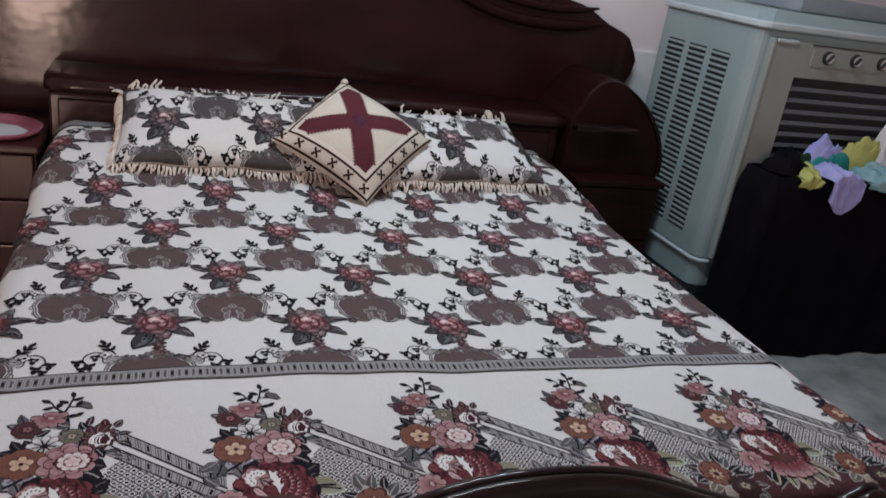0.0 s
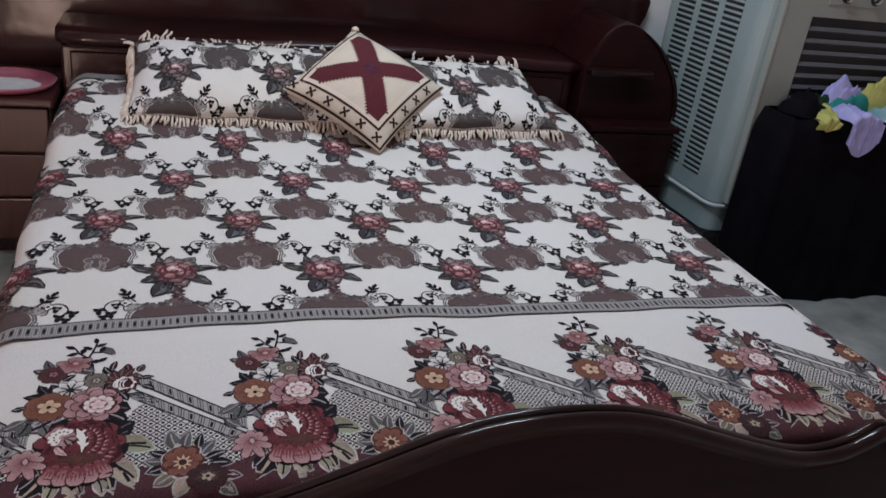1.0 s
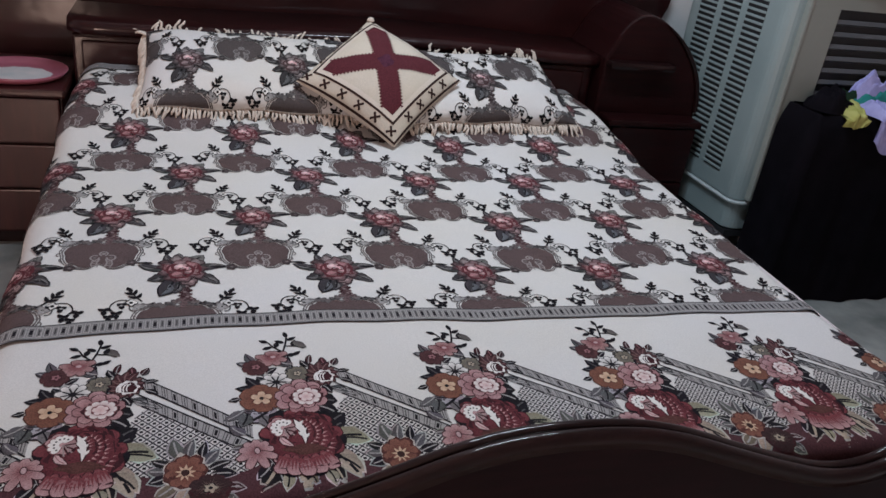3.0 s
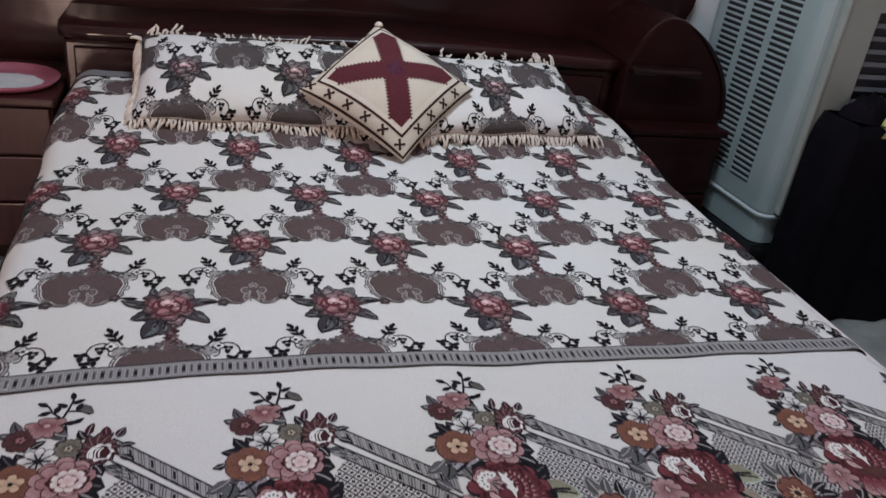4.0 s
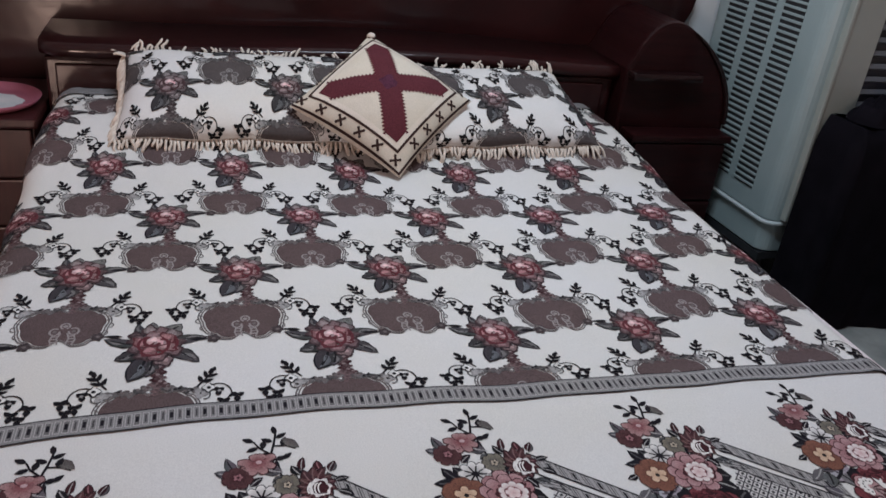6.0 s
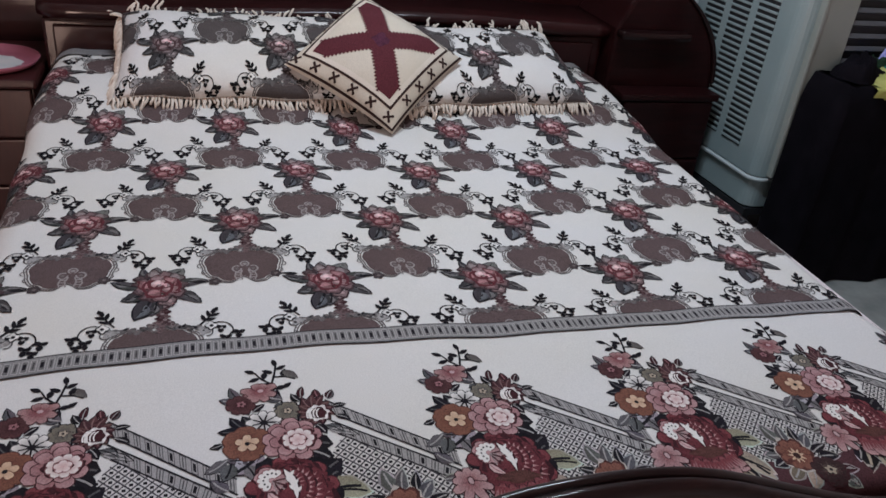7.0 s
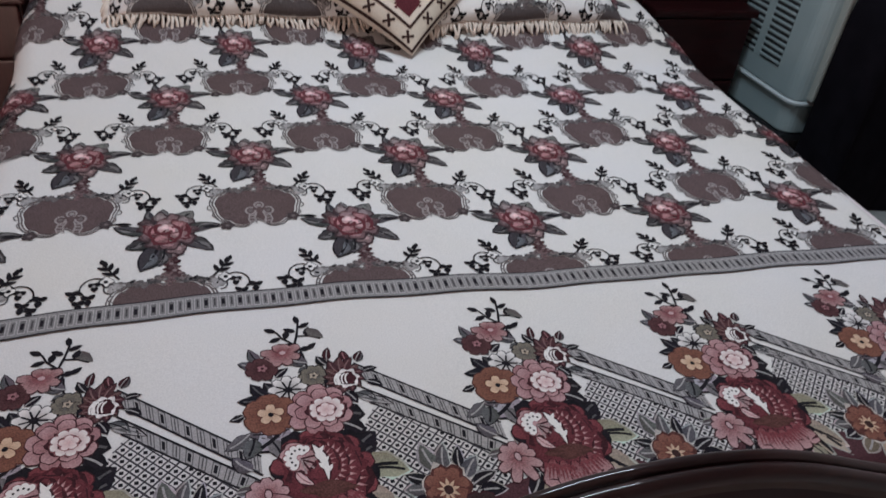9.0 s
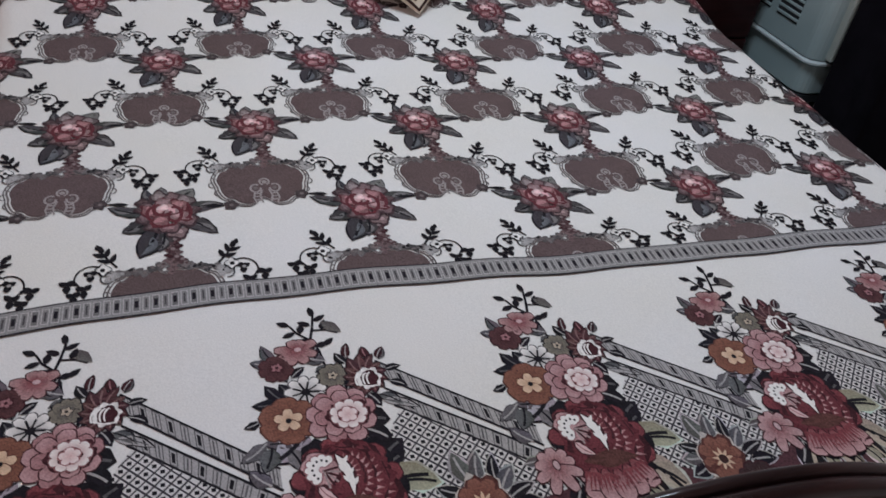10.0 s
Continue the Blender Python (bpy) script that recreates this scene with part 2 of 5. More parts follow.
class Pieces:
    """Flat pieces of a pattern: each a fan or strip of triangles with a colour and a layer."""

    def __init__(self):
        self.tris = []
        self.rnd = random.Random(11)

    def tri(self, a, b, c, col, layer):
        self.tris.append((a, b, c, col, layer))

    def fan(self, centre, ring, col, layer, shade=0.0):
        """shade: how unevenly the yarns took the dye."""
        def tone(k):
            return tuple(c * k for c in col)

        heart = tone(1 + shade * self.rnd.uniform(-0.2, 1.0))
        rim = [tone(1 + shade * self.rnd.uniform(-1, 0.55)) for _ in ring]
        for i in range(len(ring)):
            j = (i + 1) % len(ring)
            self.tri(centre, ring[i], ring[j], (heart, rim[i], rim[j]), layer)

    def blob(self, x, y, rx, ry, col, layer, rot=0.0, n=14, lobes=0, amp=0.0, phase=0.0):
        c, s = math.cos(rot), math.sin(rot)
        if rx > 0.009:
            n = max(n, 20)
        if lobes:
            n = max(n, lobes * 4)
        ring = []
        for k in range(n):
            a = 2 * math.pi * k / n
            r = 1 + amp * math.cos(lobes * a + phase) + self.rnd.uniform(-0.11, 0.11) * (n > 8)
            px, py = rx * r * math.cos(a), ry * r * math.sin(a)
            ring.append((x + c * px - s * py, y + s * px + c * py))
        self.fan((x, y), ring, col, layer, 0.30 if rx > 0.006 else 0.12)

    def leaf(self, x0, y0, x1, y1, w, col, layer, bend=0.0, vein=None):
        dx, dy = x1 - x0, y1 - y0
        left, right, mid = [], [], []
        for k in range(7):
            t = k / 6
            half = w * 0.5 * math.sin(math.pi * t**0.8) ** 0.8 * self.rnd.uniform(0.86, 1.14) if 0 < t < 1 else 0.0
            cx = x0 + dx * t - dy * bend * math.sin(math.pi * t)
            cy = y0 + dy * t + dx * bend * math.sin(math.pi * t)
            ln = math.hypot(dx, dy) or 1
            left.append((cx - dy / ln * half, cy + dx / ln * half))
            right.append((cx + dy / ln * half, cy - dx / ln * half))
            mid.append((cx, cy))
        one, two = (tuple(c * self.rnd.uniform(0.72, 0.95) for c in col), tuple(c * self.rnd.uniform(1.05, 1.4) for c in col)) if w > 0.012 else (col, col)
        for k in range(6):
            self.tri(left[k], right[k], right[k + 1], (one, two, two), layer)
            self.tri(left[k], right[k + 1], left[k + 1], (one, two, one), layer)
        if vein:
            self.stroke(mid[:6], w * 0.13, vein, layer + 1)

    def petal(self, x, y, a, ln, w, base, tip, edge, layer, streak=None, notch=0.10, rim=0.0017):
        """A rounded petal from (x, y) along the angle a: a dark rim, a dye that turns from base to tip, and streaks from its root."""
        ca, sa = math.cos(a), math.sin(a)
        prof = ((0.0, 0.22), (0.16, 0.52), (0.34, 0.82), (0.52, 0.98), (0.70, 1.0), (0.85, 0.80), (0.95, 0.45))

        def at(t, k):
            return (x + ca * ln * t - sa * w / 2 * k, y + sa * ln * t + ca * w / 2 * k)

        wob = [(t, k * self.rnd.uniform(0.90, 1.08), k * self.rnd.uniform(0.90, 1.08)) for t, k in prof]
        for grow, layer2 in ((1, layer), (0, layer + 0.2)):
            left = [at(t + grow * rim / ln * (t - 0.3), k + grow * 2 * rim / w) for t, k, _ in wob]
            right = [at(t + grow * rim / ln * (t - 0.3), -q - grow * 2 * rim / w) for t, _, q in wob]
            end = at(1.0 - notch + grow * rim / ln, 0)
            tone = [edge] * len(wob) if grow else [tuple(b + (c - b) * t for b, c in zip(base, tip)) for t, _, _ in wob]
            last = edge if grow else tip
            for i in range(len(wob) - 1):
                self.tri(left[i], right[i], right[i + 1], (tone[i], tone[i], tone[i + 1]), layer2)
                self.tri(left[i], right[i + 1], left[i + 1], (tone[i], tone[i + 1], tone[i + 1]), layer2)
            self.tri(left[-1], right[-1], end, (tone[-1], tone[-1], last), layer2)
        if streak:
            for k in (-0.55, -0.18, 0.18, 0.55):
                reach = self.rnd.uniform(0.45, 0.78)
                self.tri(at(0.04, k * 0.3 - 0.10), at(0.04, k * 0.3 + 0.10), at(reach, k), streak, layer + 0.3)

    def stroke(self, pts, w, col, layer, closed=False):
        pts = list(pts) + ([pts[0]] if closed else [])
        for (ax, ay), (bx, by) in zip(pts, pts[1:]):
            ln = math.hypot(bx - ax, by - ay) or 1
            k = w * self.rnd.uniform(0.42, 0.58)
            ox, oy = -(by - ay) / ln * k, (bx - ax) / ln * k
            ex, ey = (bx - ax) / ln * w * 0.3, (by - ay) / ln * w * 0.3
            p, q, r, s = (ax + ox - ex, ay + oy - ey), (ax - ox - ex, ay - oy - ey), (bx - ox + ex, by - oy + ey), (bx + ox + ex, by + oy + ey)
            self.tri(p, q, r, col, layer)
            self.tri(p, r, s, col, layer)

    def quad(self, a, b, c, d, col, layer):
        self.tri(a, b, c, col, layer)
        self.tri(a, c, d, col, layer)

    def placed(self, dx, dy, other):
        """Takes in another set, moved."""
        for a, b, c, col, layer in other.tris:
            self.tris.append(((a[0] + dx, a[1] + dy), (b[0] + dx, b[1] + dy), (c[0] + dx, c[1] + dy), col, layer))


def arc_points(x, y, rx, ry, a0, a1, n=10):
    return [(x + rx * math.cos(radians(a0 + (a1 - a0) * k / n)), y + ry * math.sin(radians(a0 + (a1 - a0) * k / n))) for k in range(n + 1)]


def rose_medallion():
    """The repeat of the field: a rose over a dark cartouche, with fern sprigs. The rose's heart is the origin."""
    p = Pieces()
    # cartouche
    cy = -0.194
    half = ((0.0, 0.046), (0.013, 0.054), (0.034, 0.051), (0.051, 0.051), (0.063, 0.041), (0.074, 0.034), (0.082, 0.012), (0.077, -0.008), (0.075, -0.022), (0.066, -0.040), (0.053, -0.046),
            (0.042, -0.057), (0.022, -0.060), (0.010, -0.049), (0.0, -0.043))
    half = [(0.93 * x, 1.04 * y) for x, y in half]
    ring = half + [(-x, y) for x, y in reversed(half) if x]
    outline = []
    for k in range(len(ring)):
        (x0, y0), (x1, y1), (x2, y2), (x3, y3) = (ring[(k + q - 1) % len(ring)] for q in range(4))
        for s in range(3):
            t = s / 3
            c0, c1, c2, c3 = -t / 2 + t * t - t**3 / 2, 1 - 2.5 * t * t + 1.5 * t**3, t / 2 + 2 * t * t - 1.5 * t**3, (t**3 - t * t) / 2
            outline.append((c0 * x0 + c1 * x1 + c2 * x2 + c3 * x3, cy + c0 * y0 + c1 * y1 + c2 * y2 + c3 * y3))

    def ring_at(k, dx=0.0, dy=0.0):
        return [(x * k + dx, cy + (y - cy) * k + dy) for x, y in outline]

    p.fan((-0.005, cy), ring_at(0.965, -0.005), MED, 2, 0.10)
    p.stroke(ring_at(1.020, -0.005), 0.0030, (0.20, 0.165, 0.16), 3, True)
    p.stroke(ring_at(1.085, -0.005), 0.0024, (0.16, 0.135, 0.135), 3, True)
    for s in (-1, 1):
        for k in range(5):
            a = radians(-50 + 24 * k)
            p.stroke(arc_points(-0.005 + s * 0.081 * math.cos(a), cy + 0.060 * math.sin(a), 0.0060, 0.0075, -100, 100, 5) if s > 0 else
                     arc_points(-0.005 + s * 0.081 * math.cos(a), cy + 0.060 * math.sin(a), 0.0060, 0.0075, 80, 280, 5), 0.0020, (0.17, 0.14, 0.14), 5)
    # ornament at its foot
    ROSY = (0.34, 0.29, 0.285)
    for s in (-1, 1):
        p.stroke(arc_points(s * 0.016, cy - 0.018, 0.0085, 0.011, 90 + s * 30, 90 - s * 270, 11), 0.0034, ROSY, 6)
        p.stroke([(s * 0.018, cy - 0.030), (s * 0.021, cy - 0.046), (s * 0.017, cy - 0.060)], 0.0032, ROSY, 6)
        p.stroke([(s * 0.006, cy - 0.024), (s * 0.010, cy - 0.040), (s * 0.007, cy - 0.058)], 0.0032, ROSY, 6)
        for k in range(3):
            p.stroke([(s * 0.009, cy - 0.034 - 0.009 * k), (s * 0.018, cy - 0.033 - 0.009 * k)], 0.0034, ROSY, 6)
        p.blob(s * 0.016, cy - 0.018, 0.004, 0.005, TAUPE, 5)
    p.stroke(arc_points(0, cy + 0.000, 0.0080, 0.0095, -60, 240, 10), 0.0034, ROSY, 6)
    p.blob(0, cy - 0.001, 0.0042, 0.005, ROSY, 6)
    # grey foliage along its shoulder
    rnd = random.Random(4)
    for k in range(15):
        x = -0.078 + 0.156 * k / 14
        y = cy + 0.064 + 0.004 * math.cos(x * 90) + rnd.uniform(-0.004, 0.004) - 3.0 * x * x
        p.blob(x, y, rnd.uniform(0.007, 0.011), rnd.uniform(0.006, 0.010), rnd.choice(((0.075, 0.068, 0.070), (0.12, 0.10, 0.10), (0.16, 0.14, 0.14), (0.21, 0.19, 0.188))), 7, rnd.uniform(0, 3), 10, 3, 0.25)
        p.blob(x + rnd.uniform(-0.004, 0.004), y + rnd.uniform(-0.003, 0.004), 0.004, 0.003, rnd.choice((LGREY, DARK, TAUPE)), 8, rnd.uniform(0, 3), 7)
    # stem of small blooms
    S1, S2 = (0.098, 0.040, 0.046), (0.185, 0.105, 0.108)
    for x, y, r, c in ((0.009, -0.068, 0.009, S1), (0.004, -0.078, 0.009, S2), (0.013, -0.083, 0.008, DRED), (0.006, -0.092, 0.009, S1), (0.013, -0.099, 0.008, S2), (0.003, -0.104, 0.008, DRED),
                       (0.011, -0.111, 0.009, S1), (0.001, -0.117, 0.008, S2), (0.019, -0.118, 0.008, S1), (0.008, -0.124, 0.009, S2), (-0.008, -0.127, 0.007, TAUPE), (0.025, -0.128, 0.007, TAUPE),
                       (0.006, -0.136, 0.007, S2), (0.004, -0.146, 0.005, S2)):
        p.blob(x, y, r, r * 1.05, c, 9, 0, 10, 4, 0.24)
        p.blob(x + 0.001, y + 0.002, r * 0.42, r * 0.42, (0.26, 0.18, 0.18) if c == S1 else (0.10, 0.052, 0.056), 10, 0, 7)
    # leaves round the rose
    G2, G3, G4 = (0.155, 0.145, 0.148), (0.046, 0.048, 0.052), (0.072, 0.070, 0.072)
    for x0, y0, x1, y1, w, c in ((-0.030, 0.004, -0.088, 0.026, 0.026, G4), (-0.026, -0.018, -0.066, -0.040, 0.032, G3), (-0.012, -0.030, -0.040, -0.104, 0.042, G3), (-0.004, -0.04, -0.012, -0.094, 0.028, G4),
                                 (0.026, -0.016, 0.074, -0.056, 0.030, G4), (0.026, 0.008, 0.088, 0.020, 0.026, G4), (0.012, 0.018, 0.042, 0.066, 0.038, G2),
                                 (-0.006, 0.02, -0.008, 0.074, 0.032, G2), (-0.022, 0.026, -0.034, 0.072, 0.018, G3)):
        p.leaf(x0, y0, x0 + (x1 - x0) * 1.04, y0 + (y1 - y0) * 1.04, w + 0.0022, DARK, 9.5, 0.05)
        p.leaf(x0, y0, x1, y1, w, c, 10, 0.05, DARK)
        p.leaf(x0 + (x1 - x0) * 0.35, y0 + (y1 - y0) * 0.35, x1 * 0.95, y1 * 0.95, w * 0.34, G2 if c == G3 else (0.19, 0.178, 0.178), 11, 0.18)
    # petals, back to front, each with its dark edge
    MAUVE, ROSY2, HEART = (0.165, 0.092, 0.100), (0.37, 0.140, 0.150), (0.66, 0.37, 0.37)
    petals = ((-0.042, 0.034, 0.013, 0.013, (0.085, 0.050, 0.054)), (-0.012, 0.046, 0.015, 0.021, (0.25, 0.19, 0.19)), (0.012, 0.044, 0.016, 0.018, MAUVE), (0.032, 0.034, 0.016, 0.018, (0.22, 0.16, 0.165)),
              (-0.034, 0.016, 0.017, 0.019, MAUVE), (0.038, 0.006, 0.015, 0.019, MAUVE), (-0.036, -0.012, 0.017, 0.017, MAUVE), (0.034, -0.022, 0.018, 0.016, (0.26, 0.140, 0.150)),
              (-0.020, -0.034, 0.018, 0.016, MAUVE), (0.018, -0.056, 0.017, 0.016, (0.33, 0.200, 0.200)), (0.004, -0.042, 0.018, 0.015, (0.27, 0.130, 0.140)),
              (-0.004, 0.030, 0.018, 0.015, (0.27, 0.150, 0.158)), (0.022, 0.020, 0.015, 0.019, ROSY2), (-0.027, 0.006, 0.014, 0.022, ROSY2), (-0.010, -0.022, 0.019, 0.014, ROSY2), (0.022, -0.010, 0.015, 0.020, (0.42, 0.22, 0.225)),
              (-0.005, 0.012, 0.016, 0.018, HEART), (0.010, 0.004, 0.009, 0.019, (0.50, 0.30, 0.31)))
    for k, (x, y, rx, ry, c) in enumerate(petals):
        x, y, rx, ry = x * 0.86, y * 0.92 + 0.002, rx * 0.86, ry * 0.92
        edge = (0.15, 0.022, 0.032) if k > 10 else (0.070, 0.034, 0.040)
        p.blob(x, y - 0.0010, rx * 1.16, ry * 1.14, edge, 12 + k * 0.42, 0.3 * k, 16, 4, 0.16, k)
        p.blob(x, y + 0.0008, rx * 0.92, ry * 0.90, tuple(q * 0.78 for q in c), 12.2 + k * 0.42, 0.3 * k, 16, 4, 0.17, k)
        p.blob(x - rx * 0.12, y + ry * 0.22, rx * 0.66, ry * 0.50, tuple(min(0.70, q * 1.35) for q in c), 12.3 + k * 0.42, 0.3, 12, 3, 0.2, k)
    # dark red folds of its heart
    for x, y, rx, ry, a0, a1, w in ((-0.006, 0.012, 0.014, 0.015, 120, 330, 0.0050), (0.012, -0.002, 0.010, 0.019, -130, 110, 0.0048), (-0.020, 0.002, 0.010, 0.018, 100, 260, 0.0040),
                                    (-0.004, -0.020, 0.020, 0.012, 180, 330, 0.0042), (0.028, 0.004, 0.009, 0.018, -80, 70, 0.0036)):
        p.stroke(arc_points(x, y, rx, ry, a0, a1, 9), w * 1.3, (0.16, 0.020, 0.032), 21)
    # knobs and tendrils to the next repeat
    for s, y in ((-1, 0.036), (1, 0.014)):
        p.leaf(s * 0.058, y * 0.9, s * 0.094, y * 0.95 + 0.002, 0.008, DARK, 11)
        p.blob(s * 0.101, y, 0.011, 0.012, (0.075, 0.052, 0.056), 12, 0, 12, 5, 0.16)
        p.blob(s * 0.101, y, 0.004, 0.004, TAUPE, 13, 0, 6)
    # fern and berry sprigs
    for s in (-1, 1):
        dy = 0.0 if s < 0 else -0.008
        p.stroke([(s * 0.072, -0.122 + dy), (s * 0.084, -0.104 + dy), (s * 0.100, -0.076 + dy)], 0.0036, DARK, 9)
        for x, y, ex, ey in ((0.080, -0.110, -0.006, 0.020), (0.088, -0.098, -0.004, 0.022), (0.094, -0.088, 0.002, 0.018), (0.080, -0.110, 0.020, 0.008), (0.088, -0.097, 0.019, 0.010), (0.098, -0.080, 0.004, 0.014)):
            p.leaf(s * x, y + dy, s * (x + ex), y + ey + dy, 0.0088, DARK, 9)
        p.stroke(arc_points(s * 0.106, -0.144 + dy, s * 0.022, 0.028, 150, -25, 10), 0.0026, DARK, 9)
        p.blob(s * 0.090, -0.127 + dy, 0.0112, 0.0135, DARK, 9, 0, 12, 4, 0.12)
        p.blob(s * 0.090, -0.126 + dy, 0.0088, 0.0108, CREAM, 9.5, 0, 9, 4, 0.2)
        p.blob(s * 0.091, -0.127 + dy, 0.0038, 0.0046, DARK, 10, 0, 7)
        p.blob(s * 0.078, -0.142 + dy, 0.011, 0.013, LGREY, 8, 0, 10, 3, 0.2)
        p.stroke(arc_points(s * 0.084, -0.146 + dy, s * 0.009, 0.012, 120, -100, 8), 0.0024, GREY, 9)
        for x, y, r in ((0.107, -0.136, 0.0105), (0.114, -0.168, 0.0125), (0.137, -0.155, 0.0125), (0.127, -0.180, 0.0105)):
            for ang in (25, 140, 265):
                p.leaf(s * x, y + dy, s * (x + r * math.cos(radians(ang))), y + dy + r * 1.45 * math.sin(radians(ang)), 0.0106, DARK, 9)
        p.blob(s * 0.108, -0.137 + dy, 0.0032, 0.0036, LGREY, 10, 0, 7)
        p.stroke([(s * 0.126, -0.150 + dy), (s * 0.116, -0.168 + dy)], 0.0026, DARK, 9)
        p.stroke([(s * 0.124, -0.152 + dy), (s * 0.135, -0.156 + dy)], 0.0026, DARK, 9)
    return p


def daisy(p, x, y, r, petal, shade, heart, layer, n=6, dot=DARK):
    for k in range(n):
        a = 2 * math.pi * k / n + 0.3
        p.petal(x, y, a, r * p.rnd.uniform(0.94, 1.06), min(0.92 * r, 5.0 * r / n), tuple(0.6 * q for q in petal), petal, DARK if shade == GREY else DRED, layer + 0.02 * k, shade)
    p.blob(x, y, 0.33 * r, 0.33 * r, dot, layer + 1.8, 0, 10, 5, 0.22)
    p.blob(x, y, 0.28 * r, 0.28 * r, heart, layer + 2, 0, 10, 5, 0.24)
    p.blob(x, y, 0.11 * r, 0.11 * r, dot, layer + 3, 0, 7)


def garland():
    """The repeat of the border: a garland of garden flowers, slanting bands and trellis. The orange bloom's heart is the origin."""
    p = Pieces()
    # slanting bands of bars
    for top, low, n in ((((0.125, 0.078), (0.302, -0.068)), ((0.130, 0.046), (0.302, -0.098)), 11), (((0.128, 0.028), (0.306, -0.112)), ((0.134, -0.002), (0.296, -0.132)), 11)):
        (ax, ay), (bx, by) = top
        (cx, cy), (dx, dy) = low
        p.quad((ax, ay), (bx, by), (dx, dy), (cx, cy), LGREY, 1)
        p.stroke([(ax, ay), (bx, by)], 0.0028, DARK, 2)
        p.stroke([(cx, cy), (dx, dy)], 0.0028, DARK, 2)
        for k in range(n):
            for j, (col, w0, w1, u, v) in enumerate(((GREY, -0.30, 0.30, 0.06, 0.94), (LGREY, -0.22, 0.22, 0.12, 0.88), (DARK, -0.13, 0.13, 0.24, 0.76) if k % 2 else (GREY, -0.06, 0.06, 0.16, 0.84))):
                t0, t1 = (k + 0.5 + w0) / n, (k + 0.5 + w1) / n

                def at(t, s):
                    x0, y0 = ax + (bx - ax) * t, ay + (by - ay) * t
                    x1, y1 = cx + (dx - cx) * t, cy + (dy - cy) * t
                    return (x0 + (x1 - x0) * s, y0 + (y1 - y0) * s)

                p.quad(at(t0, u), at(t0, v), at(t1, v), at(t1, u), col, 2 + j)
    # trellis
    corners = [(0.140, -0.006), (0.298, -0.134), (0.312, -0.175), (0.130, -0.205), (0.098, -0.075)]
    p.fan((0.20, -0.115), corners, (0.60, 0.585, 0.57), 1)

    def inside(x, y):
        ok = True
        for (x0, y0), (x1, y1) in zip(corners, corners[1:] + corners[:1]):
            ok &= (x1 - x0) * (y - y0) - (y1 - y0) * (x - x0) <= 0
        return ok

    step = 0.0125
    for fam in (0, 1):
        for i in range(-28, 50):
            run, start = None, None
            for j in range(-70, 90):
                a, b = i * step, j * step * 0.25
                x, y = ((a + b) * 0.72, (b - a) * 0.72 - 0.10) if fam else ((a - b) * 0.72, (a + b) * 0.72 - 0.19)
                x += 0.02
                if inside(x, y):
                    run = (x, y)
                    start = start or (x, y)
                elif run:
                    p.stroke([start, run], 0.0025, (0.055, 0.05, 0.06), 2)
                    run = start = None
    for i in range(-28, 50):
        for j in range(-40, 60):
            a, b = (i + 0.5) * step, (j + 0.5) * step
            x, y = (a + b) * 0.72 + 0.02, (b - a) * 0.72 - 0.10
            if inside(x, y) and inside(x + 0.004, y) and inside(x, y - 0.004):
                p.quad((x - 0.0026, y - 0.0026), (x + 0.0026, y - 0.0026), (x + 0.0026, y + 0.0026), (x - 0.0026, y + 0.0026), DARK, 2)
    # twig at the top
    p.stroke([(0.058, 0.082), (0.055, 0.110), (0.046, 0.132), (0.052, 0.155), (0.056, 0.178)], 0.0036, DARK, 3)
    p.stroke([(0.046, 0.132), (0.030, 0.148), (0.022, 0.164)], 0.003, DARK, 3)
    p.stroke([(0.052, 0.150), (0.070, 0.148), (0.084, 0.140)], 0.003, DARK, 3)
    for x, y, a in ((0.022, 0.164, 150), (0.028, 0.150, 200), (0.034, 0.146, 80), (0.056, 0.178, 100), (0.050, 0.160, 150), (0.056, 0.168, 30), (0.064, 0.150, 70), (0.052, 0.118, 20), (0.050, 0.126, 150), (0.062, 0.118, 40)):
        p.leaf(x, y, x + 0.020 * math.cos(radians(a)), y + 0.020 * math.sin(radians(a)), 0.010, DARK, 4)
    p.leaf(0.066, 0.165, 0.090, 0.140, 0.016, GREY, 4)
